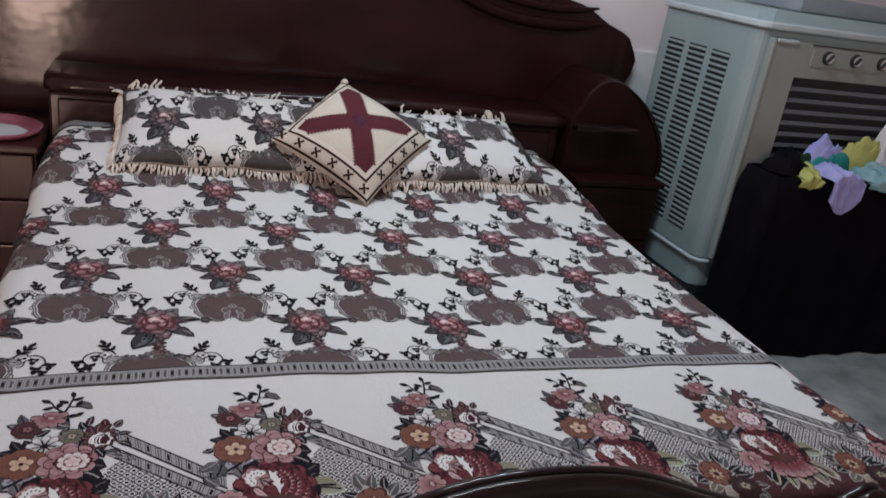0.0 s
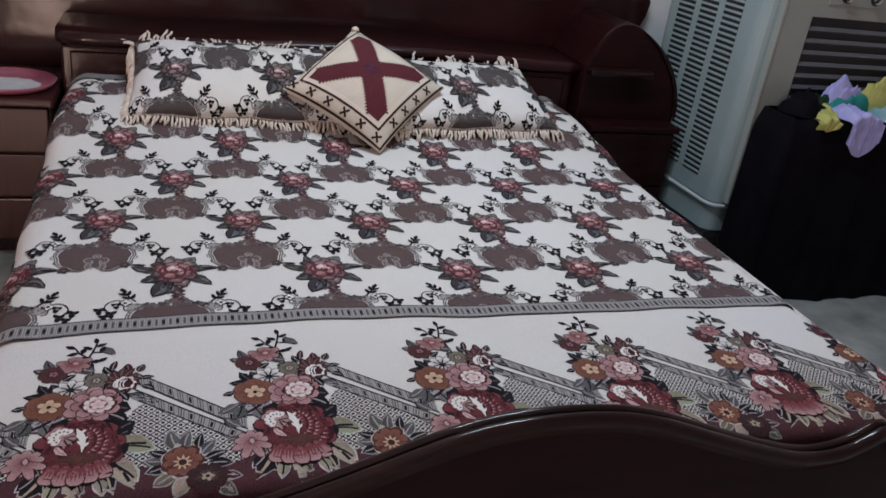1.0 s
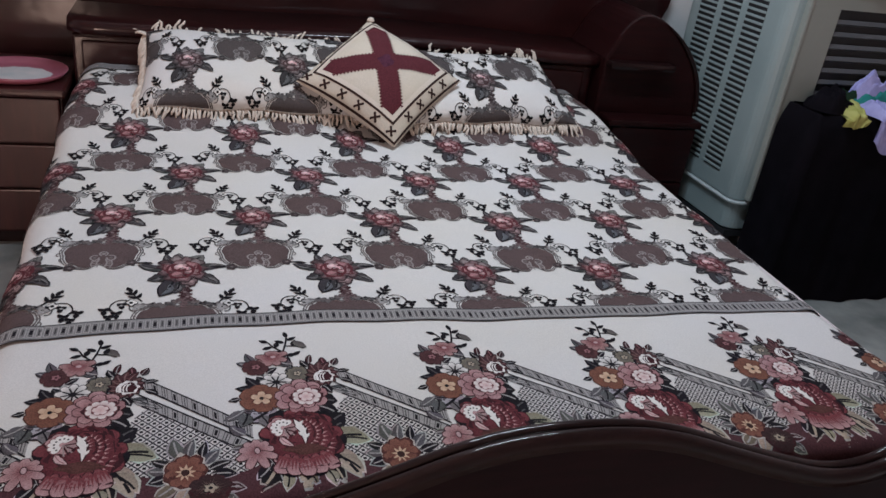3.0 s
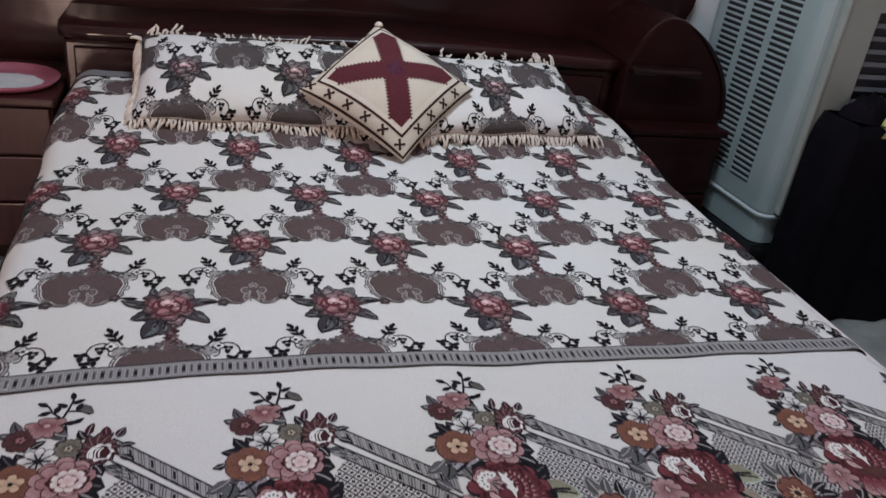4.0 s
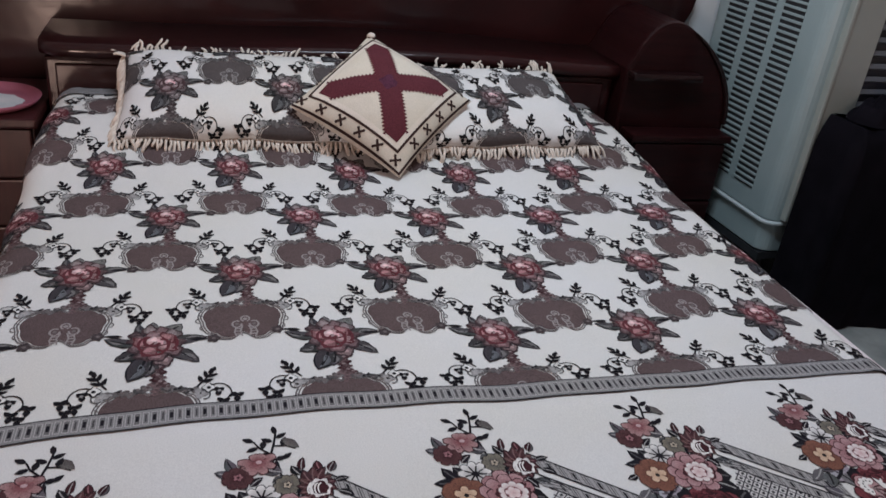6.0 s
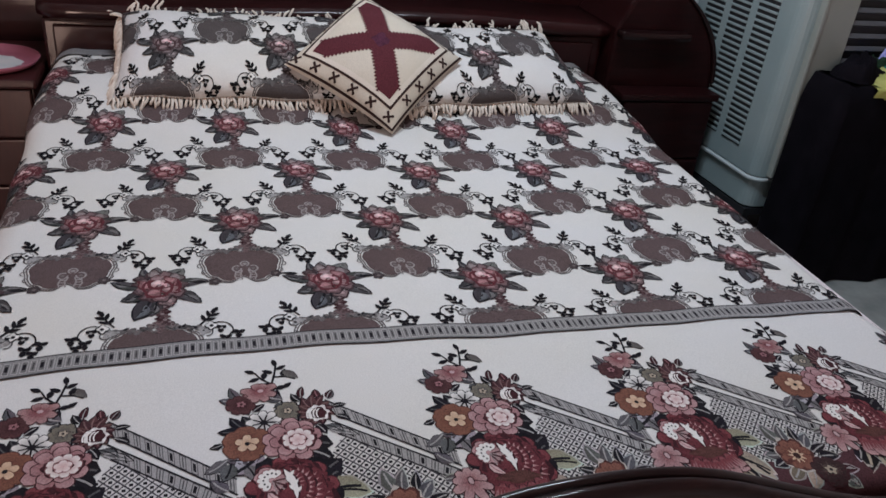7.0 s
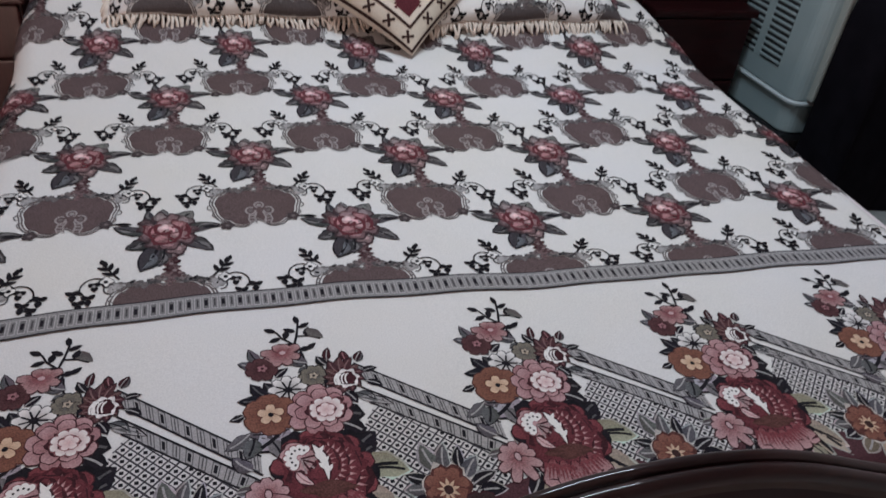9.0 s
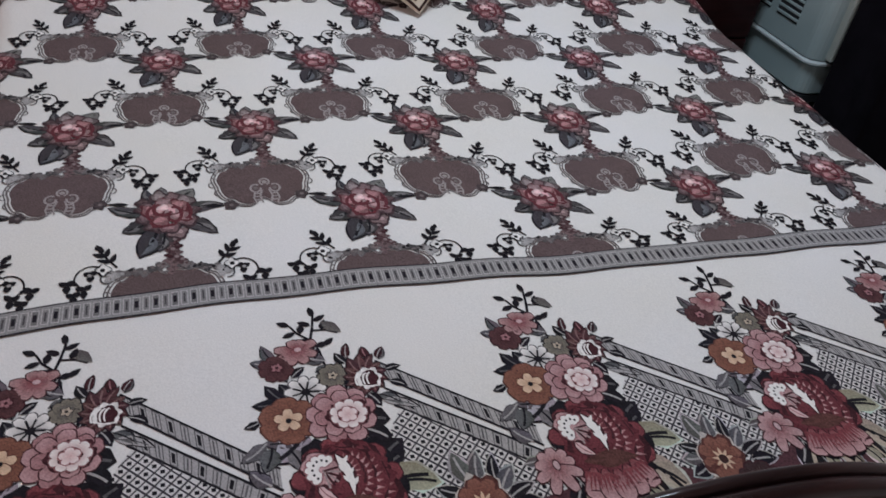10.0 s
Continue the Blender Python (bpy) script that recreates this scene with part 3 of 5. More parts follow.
    # leaves behind the blooms
    for x0, y0, x1, y1, w, c, v in ((-0.004, 0.095, -0.036, 0.104, 0.018, GREY, LGREY), (-0.006, 0.10, -0.020, 0.132, 0.016, GREY, DARK), (0.0, 0.03, -0.040, 0.030, 0.018, DARK, GREY),
                                    (0.0, 0.03, -0.022, 0.060, 0.018, DARK, GREY), (0.01, 0.04, -0.004, 0.060, 0.015, DARK, GREY), (0.09, -0.015, 0.122, -0.022, 0.034, DARK, GREY),
                                    (0.09, -0.03, 0.118, -0.052, 0.022, DARK, LGREY), (0.02, -0.02, -0.024, -0.060, 0.040, LGREY, DARK), (0.02, -0.03, -0.034, -0.030, 0.022, GREY, DARK),
                                    (0.10, -0.08, 0.130, -0.055, 0.030, DARK, GREY), (0.09, -0.10, 0.128, -0.075, 0.024, DARK, GREY), (0.10, -0.11, 0.158, -0.112, 0.040, (0.30, 0.25, 0.18), DARK),
                                    (0.09, -0.13, 0.135, -0.205, 0.036, (0.36, 0.30, 0.22), DARK), (0.08, -0.14, 0.108, -0.215, 0.022, DARK, STRAW), (0.05, -0.15, 0.052, -0.225, 0.026, (0.34, 0.29, 0.21), OLIVE),
                                    (0.04, -0.15, 0.070, -0.218, 0.016, OLIVE, DARK), (0.02, -0.14, -0.012, -0.212, 0.036, DARK, STRAW), (0.0, -0.14, 0.020, -0.208, 0.018, DARK, LGREY),
                                    (0.06, 0.09, 0.032, 0.104, 0.018, GREY, LGREY), (0.115, 0.085, 0.112, 0.106, 0.014, DRED, PINK), (0.130, 0.08, 0.140, 0.098, 0.012, GREY, DARK),
                                    (0.118, 0.02, 0.146, -0.002, 0.014, GREY, DARK), (0.12, 0.01, 0.164, -0.010, 0.012, LGREY, GREY), (-0.03, -0.03, -0.060, -0.052, 0.018, GREY, LGREY),
                                    (0.268, -0.120, 0.306, -0.123, 0.015, GREY, LGREY), (-0.03, -0.09, -0.052, -0.066, 0.02, GREY, LGREY)):
        p.leaf(x0, y0, x0 + (x1 - x0) * 1.06, y0 + (y1 - y0) * 1.06, w + (0.0040 if y1 < -0.1 else 0.0024), LGREY if y1 < -0.1 else DARK, 3.4, 0.06)
        p.leaf(x0, y0, x1, y1, w, c, 4, 0.06, v)
    # dark leaves and buds between the blooms
    for x, y, a, ln, w, c in ((0.044, 0.094, 70, 0.028, 0.013, DARK), (0.046, 0.090, 140, 0.026, 0.014, GREY), (0.012, 0.068, 40, 0.024, 0.013, DARK), (0.006, 0.062, 100, 0.022, 0.012, GREY),
                              (0.044, 0.072, 20, 0.024, 0.013, GREY), (0.086, 0.080, 120, 0.024, 0.013, DARK), (0.080, 0.034, 60, 0.022, 0.013, DARK), (0.046, 0.026, 320, 0.022, 0.013, DARK),
                              (0.016, 0.020, 60, 0.024, 0.014, GREY), (0.134, 0.060, 10, 0.022, 0.011, DARK), (0.136, 0.040, 330, 0.024, 0.012, DARK), (0.128, 0.082, 60, 0.022, 0.011, DRED),
                              (0.088, 0.090, 80, 0.026, 0.012, DRED), (0.104, 0.024, 300, 0.026, 0.015, DARK), 
                              (-0.024, -0.038, 250, 0.034, 0.024, GREY), (-0.004, -0.044, 290, 0.034, 0.022, (0.16, 0.15, 0.15)), (-0.034, 0.004, 200, 0.020, 0.012, DARK), 
                              (0.118, -0.112, 345, 0.046, 0.032, (0.30, 0.255, 0.185)), (0.104, -0.150, 310, 0.056, 0.030, (0.33, 0.28, 0.20)),
                              (0.006, -0.158, 235, 0.040, 0.022, DARK), (0.028, -0.180, 262, 0.036, 0.020, (0.33, 0.28, 0.20)), (0.086, -0.180, 285, 0.036, 0.020, (0.33, 0.28, 0.20))):
        ex, ey = x + ln * math.cos(radians(a)), y + ln * math.sin(radians(a))
        p.leaf(x, y, x + (ex - x) * 1.07, y + (ey - y) * 1.07, w + (0.0034 if y < -0.10 else 0.0010), (0.50, 0.47, 0.44) if y < -0.10 else DARK, 3.6, 0.06)
        p.leaf(x, y, ex, ey, w, c, 4.2, 0.06, LGREY if c in (DARK, DRED) else DARK)
    # smaller blooms
    ROSE1, ROSE2, CRIM, CRIM2 = (0.27, 0.090, 0.104), (0.47, 0.255, 0.265), (0.135, 0.020, 0.030), (0.215, 0.036, 0.048)
    for k, a in enumerate((175, 215, 250, 20, 330, 290, 60, 110)):
        p.petal(0.025, 0.118, radians(a), 0.030 if k < 6 else 0.019, 0.014, CRIM2, (0.40, 0.22, 0.215), DRED, 6 + 0.05 * k, (0.24, 0.06, 0.07))
    p.blob(0.027, 0.117, 0.005, 0.004, LPINK, 8, 0, 8)
    daisy(p, -0.004, 0.089, 0.0235, (0.105, 0.036, 0.040), DRED, PINK, 6, 8, DRED)
    daisy(p, 0.065, 0.062, 0.0215, (0.19, 0.165, 0.125), GREY, STRAW, 6, 9)
    for k in range(9):
        a = 2 * math.pi * k / 9 + 0.2
        p.petal(0.027, 0.041, a, 0.028, 0.0125, LGREY, PALE, GREY, 6 + 0.03 * k, None, 0.05)
        p.stroke([(0.027 + 0.004 * math.cos(a + 0.35), 0.041 + 0.004 * math.sin(a + 0.35)), (0.027 + 0.017 * math.cos(a + 0.35), 0.041 + 0.017 * math.sin(a + 0.35))], 0.0026, DARK, 7)
    p.blob(0.027, 0.041, 0.0060, 0.0060, DARK, 7.5, 0, 10)
    # orange bloom with a pale star
    for k in range(6):
        a = radians(60 * k + 32)
        p.petal(0, 0, a, 0.0375, 0.0315, (0.15, 0.045, 0.028), (0.235, 0.082, 0.046), (0.10, 0.030, 0.022), 8 + 0.05 * k, (0.19, 0.060, 0.036), 0.06)
    for k in range(5):
        a = radians(72 * k + 16)
        p.petal(0, 0, a, 0.0185, 0.0125, (0.50, 0.29, 0.16), (0.64, 0.43, 0.27), (0.13, 0.040, 0.026), 9 + 0.05 * k)
    p.blob(0.0, -0.001, 0.0038, 0.0042, DARK, 10, 0, 8)
    # crimson rosebud with pointed petals
    for k in range(13):
        a = radians(360 * k / 13 + 8)
        reach = 0.038 if 50 < math.degrees(a) % 360 < 140 else 0.031
        p.leaf(0.107, 0.054, 0.107 + reach * math.cos(a), 0.054 + reach * 1.12 * math.sin(a), 0.019, DARK, 7.6 + 0.03 * k, 0.1)
        p.leaf(0.107, 0.054, 0.107 + reach * 0.95 * math.cos(a), 0.054 + reach * 1.06 * math.sin(a), 0.0172, (0.092, 0.040, 0.040) if k % 2 else (0.070, 0.022, 0.026), 8 + 0.03 * k, 0.1, (0.20, 0.10, 0.10))
    p.blob(0.109, 0.050, 0.0205, 0.0215, DRED, 9, 0, 18, 7, 0.07)
    p.blob(0.110, 0.049, 0.0170, 0.0180, PALE, 10, 0, 18, 7, 0.09)
    p.blob(0.111, 0.048, 0.0125, 0.0135, DRED, 11, 0, 14, 5, 0.08)
    for k in range(4):
        p.stroke(arc_points(0.114 - 0.0050 * k, 0.046, 0.0065, 0.012, 100, 215, 5), 0.0024, PALE, 12)
    # pink rose
    for ring_r, size, n, off, lay in ((0.014, 0.033, 9, 0.2, 9), (0.007, 0.029, 7, 0.6, 10)):
        for k in range(n):
            a = 2 * math.pi * k / n + off
            p.petal(0.066 + ring_r * math.cos(a), -0.002 + ring_r * 0.95 * math.sin(a), a, size * p.rnd.uniform(0.9, 1.08), size * 0.72, ROSE1, ROSE2 if k % 3 else (0.38, 0.175, 0.188), DRED, lay + 0.06 * k, (0.33, 0.125, 0.140), 0.08)
    p.blob(0.074, -0.004, 0.0265, 0.0235, DRED, 12, 0, 20, 8, 0.07)
    for k in range(9):
        a = 2 * math.pi * k / 9
        p.petal(0.074 + 0.008 * math.cos(a), -0.004 + 0.007 * math.sin(a), a, 0.016, 0.0125, (0.52, 0.34, 0.34), PALE, (0.24, 0.08, 0.09), 13 + 0.02 * k)
    p.blob(0.073, -0.005, 0.0135, 0.0115, DRED, 13.5, 0, 16, 5, 0.10)
    for k in range(5):
        a = 2 * math.pi * k / 5 + 0.4
        p.petal(0.073, -0.005, a, 0.0125, 0.0095, (0.60, 0.40, 0.40), (0.74, 0.66, 0.65), (0.30, 0.10, 0.11), 14 + 0.03 * k)
    # great crimson peony
    cx, cy = 0.055, -0.112
    p.blob(cx, cy, 0.064, 0.082, DARK, 8.5, 0, 36, 11, 0.03)
    for k in range(12):
        a = 2 * math.pi * k / 12 + 0.2
        low = math.sin(a) < -0.45
        p.petal(cx + 0.024 * math.cos(a), cy + 0.034 * math.sin(a), math.atan2(1.25 * math.sin(a), math.cos(a)), 0.044 if not low else 0.036, 0.026, CRIM, CRIM2 if not low else ROSE2, DRED, 9 + 0.05 * k,
                CRIM2 if not low else CRIM, 0.05)
    # nested crescents with flame-edged pink
    for k, (f, ox, oy) in enumerate(((0.96, 0.003, 0.000), (0.79, 0.002, 0.010), (0.62, 0.0, 0.018), (0.45, -0.004, 0.024))):
        x, y, rx, ry = cx + ox, cy + oy, 0.056 * f, 0.068 * f
        p.blob(x, y, rx + 0.0014, ry + 0.0014, DRED, 10.4 + 0.5 * k, 0, 30, 9, 0.012)
        p.blob(x, y, rx, ry, CRIM if k % 2 == 0 else (0.165, 0.026, 0.038), 10.5 + 0.5 * k, 0, 30, 9, 0.012)
        teeth = 15 - 2 * k
        for q in range(teeth):
            a0, a1 = radians(-62 + 165 * q / teeth), radians(-62 + 165 * (q + 0.62) / teeth)
            am, tip = (a0 + a1) / 2 + 0.05, p.rnd.uniform(0.88, 0.985)
            root = 0.72 if k < 3 else 0.50
            p.tri((x + rx * root * math.cos(a0), y + ry * root * math.sin(a0)), (x + rx * root * math.cos(a1), y + ry * root * math.sin(a1)), (x + rx * tip * math.cos(am), y + ry * tip * math.sin(am)),
                  ((0.52, 0.27, 0.275), (0.52, 0.27, 0.275), (0.34, 0.11, 0.12)), 10.7 + 0.5 * k)
    # pale fan with dots, and a flame
    p.blob(0.027, -0.079, 0.0215, 0.0265, DRED, 13.5, 0.4, 20, 7, 0.06)
    p.blob(0.027, -0.078, 0.0195, 0.0240, (0.46, 0.24, 0.25), 13.7, 0.4, 20, 7, 0.08)
    for k in range(7):
        a = radians(55 + 30 * k)
        p.petal(0.029 + 0.004 * math.cos(a), -0.080 + 0.005 * math.sin(a), a, 0.0170, 0.0100, PALE, PALE, (0.28, 0.10, 0.11), 14 + 0.02 * k, None, 0.03)
        p.blob(0.029 + 0.0115 * math.cos(a), -0.080 + 0.0135 * math.sin(a), 0.0017, 0.0020, DARK, 15, 0, 6)
    for k in range(6):
        a = radians(-78 + 17 * k)
        p.stroke([(0.030, -0.082), (0.030 + 0.020 * math.cos(a), -0.082 + 0.024 * math.sin(a))], 0.0030, ((0.34, 0.24, 0.24), DRED)[k % 2], 15)
    p.leaf(0.046, -0.058, 0.061, -0.124, 0.0150, DRED, 15, 0.08)
    p.leaf(0.047, -0.061, 0.060, -0.121, 0.0100, PALE, 15.5, 0.08)
    for t, s in ((0.25, 1), (0.45, -1), (0.55, 1), (0.70, -1), (0.78, 1)):
        x, y = 0.047 + 0.013 * t + 0.003, -0.061 - 0.060 * t
        p.leaf(x, y, x + s * 0.008, y + 0.011, 0.0052, PALE, 15.6)
    p.leaf(0.020, -0.100, 0.043, -0.126, 0.0150, DRED, 15, -0.10)
    p.leaf(0.022, -0.102, 0.041, -0.124, 0.0110, (0.60, 0.42, 0.42), 15.5, -0.10, PINK)
    p.blob(0.058, -0.133, 0.033, 0.0115, (0.11, 0.036, 0.030), 15.2, -0.06, 18, 4, 0.08)
    # low petals: pink with crimson flames
    for k, (x, y, a) in enumerate(((0.030, -0.142, 252), (0.082, -0.140, 292), (0.043, -0.146, 263), (0.071, -0.145, 279), (0.057, -0.149, 271))):
        p.petal(x, y, radians(a), 0.046, 0.025, CRIM2, (0.50, 0.27, 0.275), DRED, 15.6 + 0.3 * k, None, 0.08)
        ca, sa = math.cos(radians(a)), math.sin(radians(a))
        for q in range(5):
            o = (q - 2) * 0.0044
            tip = 0.030 + 0.006 * ((q * 3) % 4) / 3
            p.tri((x + ca * 0.006 - sa * (o - 0.0027), y + sa * 0.006 + ca * (o - 0.0027)), (x + ca * 0.006 - sa * (o + 0.0027), y + sa * 0.006 + ca * (o + 0.0027)),
                  (x + ca * tip - sa * o * 1.25, y + sa * tip + ca * o * 1.25), CRIM2, 15.85 + 0.3 * k)
    # pink daisy at its side
    for k in range(9):
        a = radians(40 * k + 10)
        ln = 0.027 + 0.016 * max(0.0, -math.sin(a))
        p.petal(-0.015, -0.130, a, ln, 0.0138, (0.30, 0.105, 0.118), (0.48, 0.275, 0.28), DRED, 13 + 0.05 * k, (0.27, 0.090, 0.10))
    p.blob(-0.014, -0.129, 0.0055, 0.0085, DRED, 14.5, 0, 9)
    p.blob(-0.014, -0.129, 0.0038, 0.0066, LPINK, 14.7, 0, 9)
    # orange bloom with leaves, and a dark aster
    for x0, y0, x1, y1, w, c in ((0.198, -0.135, 0.184, -0.086, 0.022, GREY), (0.205, -0.135, 0.214, -0.090, 0.018, GREY), (0.185, -0.145, 0.154, -0.130, 0.016, DARK), (0.182, -0.155, 0.150, -0.152, 0.020, GREY),
                                 (0.182, -0.165, 0.152, -0.178, 0.020, DARK), (0.228, -0.150, 0.252, -0.118, 0.020, GREY), (0.236, -0.160, 0.270, -0.146, 0.018, DARK), (0.226, -0.14, 0.232, -0.098, 0.014, DARK),
                                 (0.240, -0.17, 0.276, -0.174, 0.020, DARK), (0.19, -0.185, 0.164, -0.208, 0.022, OLIVE), (0.210, -0.190, 0.192, -0.226, 0.022, (0.34, 0.28, 0.19)), (0.255, -0.20, 0.286, -0.206, 0.016, DRED),
                                 (0.250, -0.215, 0.278, -0.232, 0.016, GREY)):
        p.leaf(x0, y0, x0 + (x1 - x0) * 1.08, y0 + (y1 - y0) * 1.08, w + 0.0045, LGREY, 4, 0.05)
        p.leaf(x0, y0, x1, y1, w, c, 5, 0.05, DARK if c == STRAW else LGREY)
    p.blob(0.203, -0.160, 0.0325, 0.0385, (0.52, 0.47, 0.42), 6, 0, 28, 7, 0.05)
    p.blob(0.203, -0.160, 0.0300, 0.0360, (0.10, 0.030, 0.024), 6.5, 0, 28, 7, 0.05)
    for k in range(8):
        a = 2 * math.pi * k / 8 + 0.2
        p.petal(0.203, -0.160, math.atan2(1.2 * math.sin(a), math.cos(a)), 0.0285 + 0.006 * abs(math.sin(a)), 0.0185, (0.17, 0.045, 0.028), (0.25, 0.088, 0.055), (0.11, 0.030, 0.024), 7 + 0.05 * k, (0.14, 0.036, 0.026), 0.05)
    for k in range(9):
        a = 2 * math.pi * k / 9 + 0.1
        p.leaf(0.203, -0.162, 0.203 + 0.0150 * math.cos(a), -0.162 + 0.0175 * math.sin(a), 0.0048, (0.58, 0.37, 0.22), 9)
    p.blob(0.203, -0.162, 0.0062, 0.0070, (0.05, 0.020, 0.018), 10, 0, 10)
    daisy(p, 0.238, -0.200, 0.030, (0.055, 0.026, 0.028), (0.16, 0.10, 0.08), STRAW, 8, 8)
    return p


def band_stripe(p, u0, u1):
    """The grey ribbon across the cloth, with its ladder of small dark bars."""
    def mid(u):
        return 0.0015 * math.sin(u * 31) + curve_at(((-0.56, 1.485), (-0.27, 1.512), (-0.13, 1.525), (0.05, 1.535), (0.28, 1.531), (0.52, 1.522), (0.78, 1.520), (1.05, 1.520), (1.35, 1.522), (1.66, 1.530)), u)

    n = 150
    us = [u0 + (u1 - u0) * k / n for k in range(n + 1)]
    for a, b in zip(us, us[1:]):
        for lo, hi, col, lay in ((-0.0235, 0.0235, DARK, 24), (-0.0208, 0.0208, (0.255, 0.25, 0.25), 25)):
            p.quad((a, mid(a) + lo), (b, mid(b) + lo), (b, mid(b) + hi), (a, mid(a) + hi), col, lay)
    k = 0
    u = u0
    while u < u1:
        for d, w, lo, hi, col, lay in ((0, 0.0100, -0.0155, 0.0155, (0.42, 0.405, 0.40), 26), (0, 0.0078, -0.0135, 0.0135, (0.16, 0.155, 0.157), 26.5), (0, 0.0050, -0.0070, 0.0070, DARK, 27),
                                       (0.0128, 0.0100, -0.0155, 0.0155, (0.40, 0.385, 0.38), 26), (0.0128, 0.0070, -0.0135, 0.0135, (0.205, 0.20, 0.20), 26.5), (0.0128, 0.0026, -0.0090, 0.0090, (0.07, 0.065, 0.070), 27)):
            m = mid(u + d)
            p.quad((u + d - w / 2, m + lo), (u + d + w / 2, m + lo), (u + d + w / 2, m + hi), (u + d - w / 2, m + hi), col, lay)
        u += 0.0256


def dyed_mesh(name, grid, pieces, surface, domain, parent, lift=0.0004, step=0.00009, longest=0.03, base=CREAM, label=""):
    """One cloth mesh: a grid (us, vs) of the surface in the base colour, and the pattern's pieces laid on it."""
    us, vs = grid
    co, faces, cols = [], [], []
    for v in vs:
        for u in us:
            co.append(surface(u, v, 0.0))
            cols.append(base)
    nu = len(us)
    for j in range(len(vs) - 1):
        for i in range(nu - 1):
            faces.append((j * nu + i, j * nu + i + 1, (j + 1) * nu + i + 1, (j + 1) * nu + i))
    base_faces = len(faces)
    u0, u1, v0, v1 = domain
    seen = {}
    for a, b, c, col, layer in pieces.tris:
        dyes = col if isinstance(col[0], tuple) else (col, col, col)
        stack = [tuple((*q, d) for q, d in zip((a, b, c), dyes))]
        while stack:
            t = stack.pop()
            mx, my = sum(q[0] for q in t) / 3, sum(q[1] for q in t) / 3
            if not (u0 - 0.05 < mx < u1 + 0.05 and v0 - 0.05 < my < v1 + 0.05):
                continue
            e = [math.hypot(t[k][0] - t[(k + 1) % 3][0], t[k][1] - t[(k + 1) % 3][1]) for k in range(3)]
            k = e.index(max(e))
            if e[k] > longest:
                q0, q1, q2 = t[k], t[(k + 1) % 3], t[(k + 2) % 3]
                m = ((q0[0] + q1[0]) / 2, (q0[1] + q1[1]) / 2, tuple((s + r) / 2 for s, r in zip(q0[2], q1[2])))
                stack += [(q0, m, q2), (m, q1, q2)]
                continue
            if not (u0 < mx < u1 and v0 < my < v1):
                continue
            ids = []
            for q in t:
                x, y = min(max(q[0], u0), u1), min(max(q[1], v0), v1)
                key = (round(x, 5), round(y, 5), layer, q[2])
                if key not in seen:
                    seen[key] = len(co)
                    co.append(surface(x, y, lift + step * layer))
                    cols.append(q[2])
                ids.append(seen[key])
            if len(set(ids)) == 3:
                if (t[1][0] - t[0][0]) * (t[2][1] - t[0][1]) - (t[1][1] - t[0][1]) * (t[2][0] - t[0][0]) < 0:
                    ids = ids[::-1]
                faces.append(tuple(ids))
    me = bpy.data.meshes.new(name)
    me.from_pydata(co, [], faces)
    me.update()
    at = me.color_attributes.new("dye", "FLOAT_COLOR", "POINT")
    at.data.foreach_set("color", np.array([(*c, 1.0) for c in cols], dtype=np.float32).ravel())
    me.polygons.foreach_set("use_smooth", [True] * len(me.polygons))
    me.materials.append(CLOTH)
    ob = new(name, me)
    ob.parent = parent
    ob.matrix_parent_inverse = Matrix.Translation(-Vector(parent.location))
    return tagged(ob, label)


def normal_lift(f):
    """A surface f(u, v) with a lift along its own normal."""
    def g(u, v, h):
        p = f(u, v)
        if not h:
            return p
        d = 0.004
        n = (f(u + d, v) - f(u - d, v)).cross(f(u, v + d) - f(u, v - d))
        return p + n.normalized() * h
    return g


def greyed(p, k, v):
    """The same pieces with the colours greyed by k and darkened to v."""
    def one(c):
        g = 0.3 * c[0] + 0.55 * c[1] + 0.15 * c[2]
        return tuple((q * (1 - k) + g * k) * v for q in c) if g < 0.45 else c

    p.tris = [(a, b, c, tuple(one(q) for q in col) if isinstance(col[0], tuple) else one(col), layer) for a, b, c, col, layer in p.tris]
    return p


ROSE, ROSE_GREYED, GARLAND = greyed(rose_medallion(), 0.32, 0.93), greyed(rose_medallion(), 0.72, 0.82), greyed(garland(), 0.26, 1.06)
PITCH, ROW = 0.3195, 0.2705
FIELD_U, FIELD_V = -0.030, 1.738


# ---- bed ----
BED_X, TOP_Z = 0.545, 0.546
FOOT_Y = 1.014


def foot_height(d):
    """Top edge of the footboard by the distance from its middle."""
    return curve_at(((0.0, 0.683), (0.10, 0.676), (0.17, 0.660), (0.22, 0.643), (0.28, 0.620), (0.34, 0.598), (0.41, 0.574), (0.47, 0.557), (0.53, 0.550), (0.59, 0.559),
                     (0.635, 0.582), (0.660, 0.595), (0.685, 0.578), (0.72, 0.530), (0.78, 0.515), (0.84, 0.520), (0.93, 0.515)), abs(d))


def bead_section(half, gap, r, deep):
    pts = []
    for c in (-gap, gap):
        for k in range(9):
            a = math.pi - math.pi * k / 8
            pts.append((c + r * math.cos(a), r * math.sin(a)))
    return [(-half, -deep)] + [(-half, -0.004)] + pts + [(half, -0.004), (half, -deep)]


